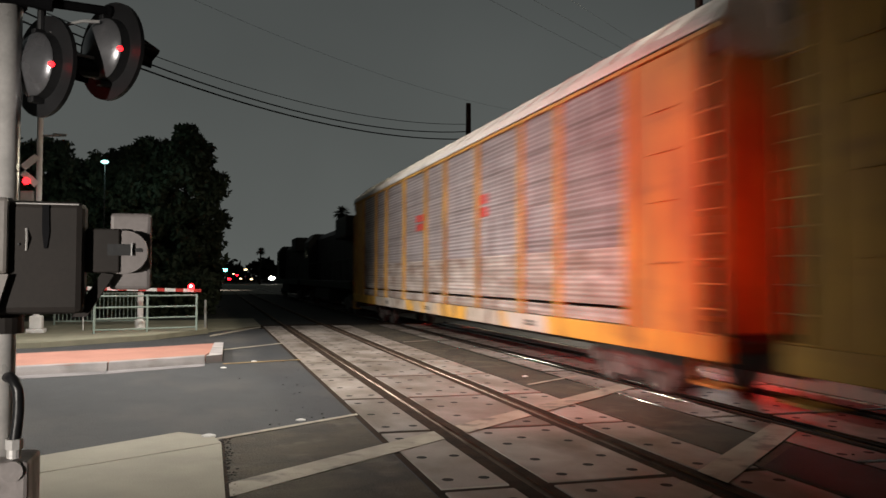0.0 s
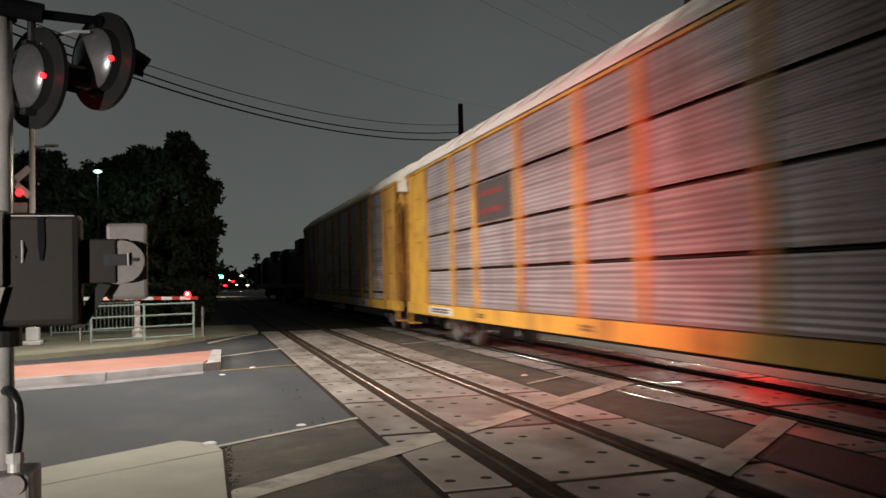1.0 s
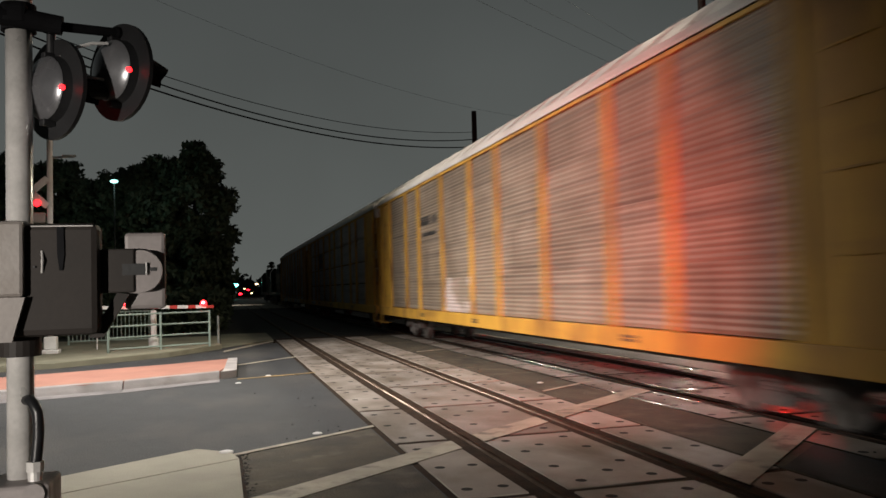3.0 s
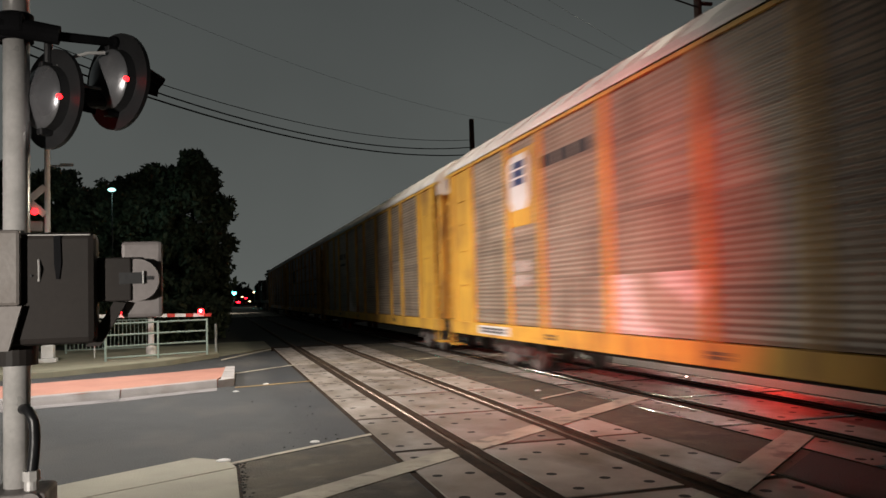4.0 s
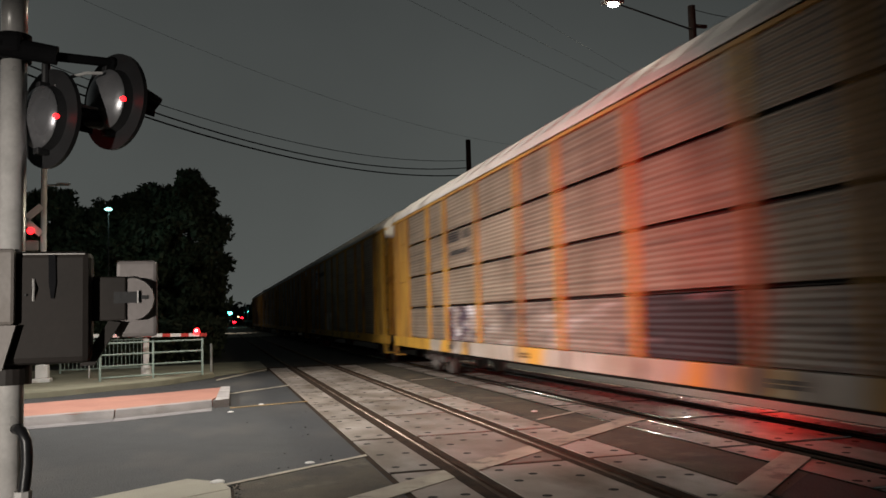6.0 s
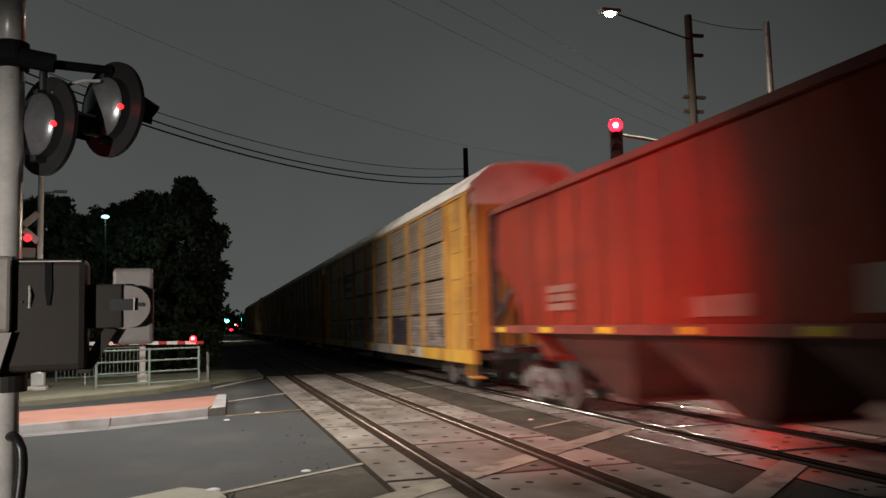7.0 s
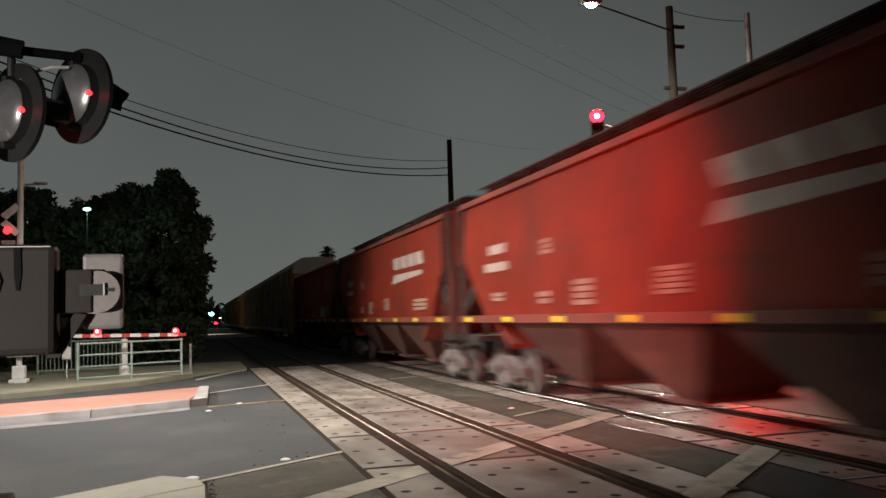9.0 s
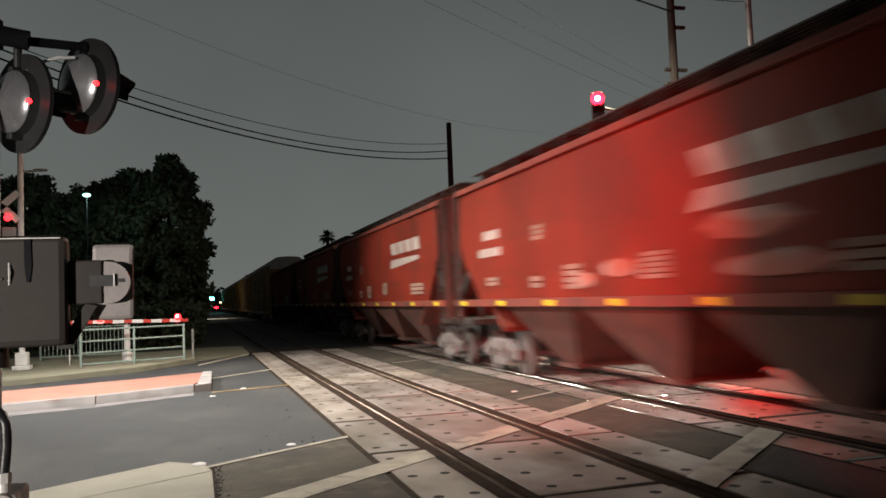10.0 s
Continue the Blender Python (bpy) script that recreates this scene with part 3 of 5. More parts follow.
def track(cx, tag):
    for x in (cx - 0.7525, cx + 0.7525):
        rail(x, "rail_top" if tag == "far" else "rail_dull")
    bed = bmesh.new()
    prism(bed, [(cx - 1.65, -0.3), (cx + 1.65, -0.3), (cx + 1.4, -0.14), (cx - 1.4, -0.14)], -60, 420, "y")
    solid("track_bed_" + tag, bed, M["soil"], "dark ballast bed under the rails", kind="structure")
    for a, b in ((-1.69, -0.7875), (-0.7175, 0.7175), (0.7875, 1.69)):
        bm = bmesh.new()
        box(bm, cx + a, cx + b, 3.0, 33.5, -0.2, -0.012)
        solid("flangeway", bm, M["rubber"], "dark rubber and dirt filling beside the rails", kind="structure")
    floor = tagged(new("crossing_floor_" + tag), "concrete crossing panels between the rails", "", "", "structure")
    L = 2.72
    w_mid, w_side = 1.18, 0.62
    rnd = random.Random(5)
    mid = slab_fill(w_mid, L, [(sx * 0.36, sy) for sx in (-1, 1) for sy in (0.3, 0.95, 1.75, 2.4)] + [(0.05, 0.6), (-0.08, 2.05)])
    side = slab_fill(w_side, L, [(sx * 0.17, sy) for sx in (-1, 1) for sy in (0.35, 1.3, 2.3)])
    for i in range(-2, 8):
        y = 10.84 + i * L
        for dx, w, fill, key in ((0, w_mid, mid, "mid"), (-1.27, w_side, side, "side"), (1.27, w_side, side, "side")):
            part("panel", mesh_of(("panel", key), fill, M["panel"], M["hole"]), None, floor, pose(cx + dx, y, rnd.uniform(-0.002, 0.002), 0, rnd.uniform(-0.06, 0.06), 0))
    if tag == "far":
        for dx in (-1.575, -0.965, -0.585, 0.585, 0.965, 1.575):
            bm = bmesh.new()
            prism(bm, [(-0.02, -0.01), (0.02, -0.01), (0.018, 0.006), (0.008, 0.0085), (-0.008, 0.0085), (-0.018, 0.006)], 5.4, 32.6, "y")
            solid("panel_edging", bm, M["rail_top"], "worn steel edging of the crossing panels", kind="structure", m=pose(cx + dx, 0, 0), smooth=True)
        def end_bar(w):
            return mesh_of(("end_bar", w), lambda b: box(b, -w / 2, w / 2, -0.022, 0.022, -0.01, 0.0075, 0.004))
        for i in range(-2, 9):
            for dx, w in ((0, 1.14), (-1.27, 0.58), (1.27, 0.58)):
                part("end_edging", end_bar(w), M["rail_top"], floor, pose(cx + dx, 10.84 + i * L, 0, rnd.uniform(-3, 3), rnd.uniform(-0.3, 0.3), 0))
    # ties beyond the crossing
    bm = bmesh.new()
    for i in range(120):
        y = 34.5 + i * 0.55
        box(bm, cx - 1.28, cx + 1.28, y, y + 0.22, -0.22, -0.11)
    solid("ties", bm, M["tie"], "old timber ties under the rails", kind="stuff")


track(3.17, "near")
track(7.4, "far")


# ---- train ----
SPEED, TRACK_X = 17.8, 7.4
WHEEL = 0.457
CARS, WHEELSETS = [], []


def wheelset_fill(bm):
    cyl(bm, (-1.0, 0, 0), (1.0, 0, 0), 0.085, None, 12)
    for s in (-1, 1):
        cyl(bm, (s * 0.69, 0, 0), (s * 0.82, 0, 0), WHEEL, None, 28)
        cyl(bm, (s * 0.665, 0, 0), (s * 0.69, 0, 0), WHEEL + 0.025, None, 28)
        cyl(bm, (s * 0.82, 0, 0), (s * 0.86, 0, 0), 0.36, 0.2, 20)
        for k in range(3):
            a = k * 2.094
            cyl(bm, (s * 1.0, 0.07 * math.cos(a), 0.07 * math.sin(a)), (s * 1.09, 0.07 * math.cos(a), 0.07 * math.sin(a)), 0.022, None, 6)
        cyl(bm, (s * 0.98, 0, 0), (s * 1.08, 0, 0), 0.12, 0.11, 12)


def side_frame_fill(bm):
    h = 0.88
    prism(bm, [(-h - 0.2, 0.36), (-h - 0.2, 0.56), (-0.5, 0.78), (0.5, 0.78), (h + 0.2, 0.56), (h + 0.2, 0.36), (h - 0.16, 0.36), (h - 0.3, 0.52), (0.36, 0.62), (0.34, 0.36), (0.5, 0.3), (0.42, 0.2), (-0.42, 0.2), (-0.5, 0.3), (-0.34, 0.36), (-0.36, 0.62), (-h + 0.3, 0.52), (-h + 0.16, 0.36)], -0.075, 0.075, "x")


def spring_fill(bm):
    tube(bm, [(0.07 * math.cos(k * 0.785), 0.07 * math.sin(k * 0.785), 0.365 + k * 0.0057) for k in range(41)], 0.016, 5)


def bolster_fill(bm):
    box(bm, -1.15, 1.15, -0.2, 0.2, 0.5, 0.74, 0.03)
    cyl(bm, (0, 0, 0.7), (0, 0, 0.8), 0.2)


def bogie(car, y):
    b = part("bogie", mesh_of("bogie", bolster_fill), M["bogie"], car, pose(0, y, 0.011), "dusty steel two-axle bogie")
    for s in (-1, 1):
        part("side_frame", mesh_of("side_frame", side_frame_fill), M["bogie"], b, pose(s * 1.0, 0, 0))
        for k in (-0.2, 0, 0.2):
            part("spring", mesh_of("spring", spring_fill), M["bogie"], b, pose(s * 1.02, k, 0))
    for dy in (-0.88, 0.88):
        w = part("wheelset", mesh_of("wheelset", wheelset_fill), M["tread"], b, pose(0, dy, WHEEL))
        WHEELSETS.append((w, dy))


def coupler(car, y, s):
    bm = bmesh.new()
    box(bm, -0.08, 0.08, min(y, y + s * 0.55), max(y, y + s * 0.55), 0.78, 0.96, 0.02)
    box(bm, -0.16, 0.14, min(y + s * 0.38, y + s * 0.62), max(y + s * 0.38, y + s * 0.62), 0.74, 1.0, 0.04)
    part("coupler", bm, M["under"], car)


def corrugated(w, h):
    """A sheet with horizontal ribs, standing in the y-z plane, with its middle at the origin and ribs towards -x."""
    def fill(bm):
        n = max(2, round(h / 0.092))
        p = h / n
        prof = []
        for i in range(n):
            z = i * p
            prof += [(0.0, z), (0.0, z + p * 0.3), (-0.016, z + p * 0.5), (-0.016, z + p * 0.8)]
        prof.append((0.0, h))
        a = [bm.verts.new((x, -w / 2, z - h / 2)) for x, z in prof]
        b = [bm.verts.new((x, w / 2, z - h / 2)) for x, z in prof]
        a2 = [bm.verts.new((0.012, -w / 2, -h / 2)), bm.verts.new((0.012, -w / 2, h / 2))]
        b2 = [bm.verts.new((0.012, w / 2, -h / 2)), bm.verts.new((0.012, w / 2, h / 2))]
        for i in range(len(prof) - 1):
            bm.faces.new((a[i], b[i], b[i + 1], a[i + 1]))
        bm.faces.new((a2[0], a2[1], b2[1], b2[0]))
    return fill


def lettering(car, x, y0, y1, z0, z1, material, rows=1, cols=1, slant=0.0, name="lettering"):
    """Rows of plain bars where the car carries writing."""
    dz, dy = (z1 - z0) / rows, (y1 - y0) / cols
    for i in range(rows):
        for j in range(cols):
            bm = bmesh.new()
            za, zb = z0 + i * dz + dz * 0.12, z0 + (i + 1) * dz - dz * 0.12
            ya, yb = y0 + j * dy + dy * 0.1, y0 + (j + 1) * dy - dy * 0.1
            prism(bm, [(ya, za), (yb, za), (yb - slant * (zb - za), zb), (ya - slant * (zb - za), zb)], x, x + 0.006, "x")
            part(name, bm, material, car)


ROOF = [(-1.6, 5.06), (-1.6, 5.14), (-1.55, 5.25), (-1.0, 5.71), (-0.84, 5.76), (0, 5.81), (0.84, 5.76), (1.0, 5.71), (1.55, 5.25), (1.6, 5.14), (1.6, 5.06), (1.5, 5.12), (0.94, 5.64), (0, 5.72), (-0.94, 5.64), (-1.5, 5.12)]
POSTS = [2.62, 5.3, 7.2, 10.1, 12.95]


def ladder_fill(bm):
    for x in (-0.2, 0.2):
        box(bm, -0.02, 0.02, x - 0.02, x + 0.02, 0, 3.5)
    for i in range(11):
        cyl(bm, (0, -0.2, 0.15 + i * 0.32), (0, 0.2, 0.15 + i * 0.32), 0.013, None, 6)


def autorack(front, paint, sheet, low_sheet, sill, slots, label, roof="roof", marks=0):
    """An enclosed car carrier: origin under its middle at rail height."""
    car = thing("autorack_car", pose(TRACK_X, front - 14.3, 0), label, "railway car", "railway cars of the train")
    H = 13.72
    y_posts = [-14.0 + s for s in POSTS] + [14.0 - s for s in POSTS[::-1]]
    bm = bmesh.new()
    box(bm, -1.42, 1.42, -H, H, 0.86, 1.0)
    box(bm, -0.35, 0.35, -H, H, 0.5, 0.86)
    for y in range(-10, 11, 2):
        box(bm, -1.42, 1.42, y - 0.06, y + 0.06, 0.7, 0.86)
    part("underframe", bm, M["under"], car)
    for lv in (2.04, 3.02, 4.06):
        part("rack_deck", mesh_of(("rack_deck", lv), lambda b, lv=lv: box(b, -1.44, 1.44, -H + 0.3, H - 0.3, lv - 0.02, lv + 0.02)), M["under"], car)
    if slots == 3:
        levels = [(1.1, 2.0), (2.07, 2.98), (3.05, 4.02), (4.09, 5.04)]
    elif slots == 1:
        levels = [(1.1, 1.32), (1.38, 2.3), (2.3, 3.22), (3.22, 4.12), (4.12, 5.04)]
    else:
        levels = [(1.1, 2.04), (2.04, 3.02), (3.02, 4.06), (4.06, 5.04)]
    for s in (-1, 1):
        turn = 0 if s < 0 else 180
        # side sill with its lower flange
        bm = bmesh.new()
        a, b = sorted((s * 1.6, s * 1.44))
        e0 = H if sill == paint else 8.6
        box(bm, a, b, -e0, e0, 0.76, 1.08, 0.012)
        part("side_sill", bm, M[sill], car)
        if sill != paint:
            for ya, yb in ((-H, -e0 - 0.004), (e0 + 0.004, H)):
                part("side_sill", one(lambda q: box(q, a, b, ya, yb, 0.76, 1.08, 0.012)), M["yellow"], car)
        bm = bmesh.new()
        a, b = sorted((s * 1.6, s * 1.46))
        box(bm, a, b, -H, H, 5.0, 5.09)
        part("top_chord", bm, M[paint], car)
        for y in y_posts:
            part("post", mesh_of("post", lambda b: box(b, -0.055, 0.06, -0.1, 0.1, 1.08, 5.02, 0.01)), M[paint], car, pose(s * 1.56, y, 0, 0, 0, turn))
        for bay, (y0, y1) in enumerate(zip(y_posts, y_posts[1:])):
            w = round(y1 - y0 - 0.17, 2)
            for k, (z0, z1) in enumerate(levels):
                use = sheet if z1 > 2.35 else low_sheet if isinstance(low_sheet, str) else low_sheet[bay]
                part("panel", mesh_of(("rack_panel", w, round(z1 - z0, 2)), corrugated(w, z1 - z0), smooth=True), M[use], car, pose(s * 1.535, (y0 + y1) / 2, (z0 + z1) / 2, 0, 0, turn))
        for e in (-1, 1):
            # end section: flat plate, corner posts, ladder, step
            ya, yb = sorted((e * 11.5, e * 13.05))
            bm = bmesh.new()
            a, b = sorted((s * 1.555, s * 1.5))
            box(bm, a, b, ya, yb, 1.08, 4.98)
            part("end_plate", bm, M[paint], car)
            part("post", mesh_of("corner_post", lambda b: box(b, -0.05, 0.07, -0.16, 0.16, 1.08, 5.0, 0.015)), M[paint], car, pose(s * 1.55, e * 13.15, 0, 0, 0, turn))
            part("ladder", mesh_of("ladder", ladder_fill), M[paint], car, pose(s * 1.585, e * 13.5, 0.95, 0, 0, turn))
            for z in (2.02, 2.9, 3.6, 4.2):
                part("grab_iron", mesh_of("grab_iron", lambda b: box(b, -0.015, 0.015, -0.3, 0.3, 0, 0.025)), M[paint], car, pose(s * 1.575, e * 12.3, z))
            bm = bmesh.new()
            a, b = sorted((s * 1.6, s * 1.3))
            box(bm, a, b, e * 13.45 - 0.25, e * 13.45 + 0.25, 0.42, 0.46)
            for dy in (-0.24, 0.24):
                box(bm, a, a + 0.04, e * 13.45 + dy - 0.015, e * 13.45 + dy + 0.015, 0.42, 0.8)
            part("step", bm, M[paint], car)
    bm = bmesh.new()
    prism(bm, ROOF, -H + 0.05, H - 0.05, "y")
    for i in range(22):
        y = -13.0 + i * 26 / 21
        prism(bm, [(x * 1.004, z + 0.018) for x, z in ROOF[1:10]] + [(x, z - 0.01) for x, z in ROOF[1:10]][::-1], y - 0.03, y + 0.03, "y")
    part("roof", bm, M[roof], car, label="pale sheet-metal roof")
    for e in (-1, 1):
        bm = bmesh.new()
        prism(bm, [(-1.56, 4.72), (1.56, 4.72), (1.58, 5.14), (1.53, 5.24), (0.98, 5.7), (0, 5.79), (-0.98, 5.7), (-1.53, 5.24), (-1.58, 5.14)], e * 13.7 - 0.02, e * 13.7 + 0.02, "y")
        part("roof_end", bm, M["roof"], car, label="white end sheet of the roof")
        for s in (-1, 1):
            bm = bmesh.new()
            n = 7
            pr = []
            for i in range(n):
                x = 0.03 + i * 1.46 / n
                pr += [(x, 0), (x + 0.08, 0), (x + 0.11, 0.05), (x + 0.18, 0.05)]
            pr.append((1.49, 0))
            full = [(s * x, e * (13.62 + d)) for x, d in pr] + [(s * 1.49, e * 13.58), (s * 0.03, e * 13.58)]
            prism(bm, full, 1.1, 4.72)
            part("end_door", bm, M[paint], car)
        bogie(car, e * 10.1)
        coupler(car, e * 13.72, e)
    if marks == 1:   # dark stencil in the third bay
        lettering(car, -1.556, 5.3, 6.8, 3.72, 4.0, M["dark_letter"], 4, 1, name="stencil")
        lettering(car, -1.556, 4.6, 5.1, 3.7, 4.0, M["dark_letter"], 1, 1, name="stencil")
        lettering(car, -1.556, 4.7, 6.4, 3.35, 3.52, M["dark_letter"], 1, 5, name="stencil")
    if marks == 2:   # dark plate with red bars
        bm = bmesh.new()
        box(bm, -1.562, -1.552, 4.32, 6.98, 3.1, 4.0)
        part("plate", bm, M["dark_plate"], car, label="dark plate with red lettering")
        lettering(car, -1.568, 5.0, 6.4, 3.66, 3.82, M["dim_red"], 1, 4)
        lettering(car, -1.568, 4.9, 6.5, 3.26, 3.42, M["dim_red"], 1, 5)
    if marks == 4:   # two small red stencils
        lettering(car, -1.556, 1.4, 2.4, 3.2, 3.75, M["red_paint"], 2, 2)
        lettering(car, -1.556, -4.6, -3.6, 3.2, 3.8, M["red_paint"], 2, 2)
    if marks == 3:   # pale plate with dark bars
        bm = bmesh.new()
        box(bm, -1.565, -1.553, 7.22, 8.86, 3.2, 4.8)
        part("plate", bm, M["yellow"], car, label="yellow end plate")
        bm = bmesh.new()
        prism(bm, [(7.42, 3.75), (7.6, 3.55), (8.4, 3.55), (8.6, 3.75), (8.6, 4.55), (8.4, 4.72), (7.6, 4.72), (7.42, 4.55)], -1.571, -1.564, "x")
        part("plate", bm, M["white"], car, label="white plate with dark bars")
        lettering(car, -1.577, 7.55, 8.45, 4.05, 4.6, M["navy"], 3, 1)
        lettering(car, -1.556, 4.4, 6.8, 4.2, 4.5, M["dark_letter"], 1, 3, name="stencil")
        lettering(car, -1.556, 7.5, 8.5, 1.9, 2.5, M["letter"], 2, 2, name="stencil")
    if marks in (2, 3):   # pale consolidated stencil plate on the sill
        bm = bmesh.new()
        box(bm, -1.612, -1.602, 8.8, 11.0, 0.83, 1.03)
        part("plate", bm, M["white"], car)
        lettering(car, -1.618, 9.0, 10.8, 0.86, 1.0, M["dark_letter"], 2, 6, name="stencil")
    for y in (-7.6, 0.6, 6.2):
        lettering(car, -1.606, y, y + 0.5, 0.86, 0.98, M["dark_letter"], 2, 1, name="stencil")
    CARS.append(car)
    return car


def hopper(front, paint, label, style, tagged_low=False):
    """A covered grain hopper: origin under its middle at rail height."""
    car = thing("hopper_car", pose(TRACK_X, front - 8.65, 0), label, "railway car", "railway cars of the train")
    top = 4.22
    E = 7.75
    for s in (-1, 1):
        # bellied side sheet, cut away at the lower corners
        bm = bmesh.new()
        rows = []
        zs = [1.64, 2.0, 2.35, 2.7, 3.0, 3.3, 3.7, 4.0, top]
        for z in zs:
            if style == 1:
                e = E - 1.3 if z <= 2.36 else (E if z >= 2.95 else E - 1.3 * (2.95 - z) / 0.6)
            else:
                e = E - (0 if z >= 3.0 else 1.3 * (3.0 - z) / 1.36)
            x = 1.6 - 0.06 * ((z - 2.9) / 1.3) ** 2
            n = 12
            rows.append([bm.verts.new((s * x, -e + 2 * e * i / n, z)) for i in range(n + 1)])
        for r0, r1 in zip(rows, rows[1:]):
            for i in range(len(r0) - 1):
                bm.faces.new((r0[i], r0[i + 1], r1[i + 1], r1[i]))
        bmesh.ops.solidify(bm, geom=bm.faces[:], thickness=0.02)
        ob = part("side_sheet", bm, M[paint], car)
        for p in ob.data.polygons:
            p.use_smooth = False
        if style == 1:
            for i in range(13):
                y = -6.0 + i
                part("rib", mesh_of("rib", lambda b: box(b, -0.02, 0.03, -0.035, 0.035, 1.7, 4.15, 0.01)), M[paint], car, pose(s * 1.585, y, 0, 0, 0, 0 if s < 0 else 180))
        bm = bmesh.new()
        a, b = sorted((s * 1.64, s * 1.45))
        box(bm, a, b, -8.2, 8.2, 1.54, 1.7, 0.015)
        part("side_sill", bm, M["hred_dark"], car)
        bm = bmesh.new()
        a, b = sorted((s * 1.64, s * 1.45))
        box(bm, a, b, -E - 0.1, E + 0.1, top - 0.03, top + 0.1, 0.02)
        part("top_chord", bm, M["hred_dark"], car)
        for i in range(7):
            y = -7.45 + i * 2.48
            bm = bmesh.new()
            a, b = sorted((s * 1.64, s * 1.646))
            box(bm, a, b, y - 0.17, y + 0.17, 1.565, 1.665)
            part("reflector", bm, M["reflector"], car, label="yellow reflective strip")
        for e in (-1, 1):
            # posts, braces and ladders coloured dark for the shade between the cars
            bm = bmesh.new()
            a, b = sorted((s * 1.58, s * 1.4))
            box(bm, a, b, e * 8.15 - 0.07, e * 8.15 + 0.07, 1.2, top + 0.1)
            part("corner_post", bm, M["grime_shade"], car)
            bm = bmesh.new()
            prism(bm, [(e * 8.1, 1.7), (e * 8.1, 1.9), (e * 6.7, 3.0), (e * 6.6, 2.85)], s * 1.42, s * 1.5, "x")
            part("brace", bm, M["under"], car)
            part("ladder", mesh_of("ladder", ladder_fill), M["under"], car, pose(s * 1.6, e * 7.95, 0.85, 0, 0, 0))
    # roof, end walls and slope sheets
    bm = bmesh.new()
    peak = 4.58 if style else 4.62
    prism(bm, [(-1.56, top + 0.02), (-1.5, top + 0.14), (-0.75, peak - 0.04), (0, peak), (0.75, peak - 0.04), (1.5, top + 0.14), (1.56, top + 0.02)], -E, E, "y")
    part("roof", bm, M["under"] if style == 1 else M[paint], car)
    if style != 1:
        for i in range(10):
            y = -6.75 + i * 1.5
            bm = bmesh.new()
            box(bm, -0.32, 0.32, y - 0.55, y + 0.55, peak - 0.05, peak + 0.1, 0.04)
            part("hatch", bm, M[paint], car)
        for s in (-1, 1):
            bm = bmesh.new()
            a, b = sorted((s * 0.55, s * 1.05))
            for k in range(5):
                x = a + k * 0.11
                box(bm, x, x + 0.06, -8.1, 8.1, peak + 0.12, peak + 0.15)
            for i in range(14):
                box(bm, a, b, -7.6 + i * 1.16, -7.55 + i * 1.16, peak - 0.2, peak + 0.12)
            part("running_board", bm, M["under"], car)
    for e in (-1, 1):
        bm = bmesh.new()
        a, b = sorted((e * E, e * (E - 0.04)))
        box(bm, -1.52, 1.52, a, b, 2.95, top + 0.05)
        part("end_wall", bm, M[paint], car)
        bm = bmesh.new()
        prism(bm, [(e * E, 2.95), (e * (E - 0.06), 3.02), (e * 5.2, 1.1), (e * 5.2, 1.0)], -1.5, 1.5, "x")
        # the shade under the car end is put into this darker red
        part("slope_sheet", bm, M["hred_dark"], car)
        bm = bmesh.new()
        a, b = sorted((e * 7.3, e * 8.3))
        box(bm, -1.5, 1.5, a, b, 1.1, 1.24, 0.02)
        box(bm, -0.4, 0.4, min(e * 5.2, e * 8.3), max(e * 5.2, e * 8.3), 0.72, 1.1)
        part("end_platform", bm, M["under"], car)
        # struts take the dark steel so that the car end looks shaded
        for x in (-1.1, 0, 1.1):
            part("strut", mesh_of("strut", lambda b: box(b, -0.05, 0.05, -0.04, 0.04, 1.2, 3.0)), M["under"], car, pose(x, e * 7.76, 0))
        bogie(car, e * 6.65)
        coupler(car, e * 8.25, e)
    bm = bmesh.new()
    cyl(bm, (-0.6, -8.32, 2.3), (-0.6, -8.36, 2.3), 0.28, None, 18)
    part("brake_wheel", bm, M["under"], car)
    for y in (-3.55, 0, 3.55):
        bm = bmesh.new()
        lo = [bm.verts.new((sx * 0.75, y + sy * 0.35, 0.42)) for sx, sy in ((-1, -1), (1, -1), (1, 1), (-1, 1))]
        hi = [bm.verts.new((sx * 1.5, y + sy * 1.7, 1.62)) for sx, sy in ((-1, -1), (1, -1), (1, 1), (-1, 1))]
        bm.faces.new(lo[::-1])
        bm.faces.new(hi)
        for i in range(4):
            bm.faces.new((lo[i], lo[(i + 1) % 4], hi[(i + 1) % 4], hi[i]))
        box(bm, -0.85, 0.85, y - 0.42, y + 0.42, 0.34, 0.42)
        part("hopper_bay", bm, M["grime_shade"], car)
    x = -1.611
    if style == 1:
        bm = bmesh.new()
        bmesh.ops.create_circle(bm, cap_ends=True, segments=20, radius=0.3, matrix=Matrix.Translation((-1.625, -5.2, 3.3)) @ Matrix.Rotation(math.pi / 2, 4, "Y"))
        part("emblem", bm, M["letter_dim"], car, label="faded white round emblem")
        lettering(car, x - 0.012, 3.7, 4.8, 1.95, 2.45, M["letter_dim"], 3, 2)
        lettering(car, x - 0.012, -4.7, -3.1, 1.72, 2.35, M["letter"], 1, 2, name="painted_blot")
        lettering(car, x - 0.012, -1.3, -0.1, 1.75, 2.1, M["letter_dim"], 1, 2, name="painted_blot")
        lettering(car, x - 0.012, -6.3, -5.0, 1.9, 2.25, M["letter_dim"], 3, 2)
    else:
        lettering(car, x, -6.00, -2.30, 3.13, 3.61, M["letter"], 1, 4, -0.5, name="emblem")
        bm = bmesh.new()
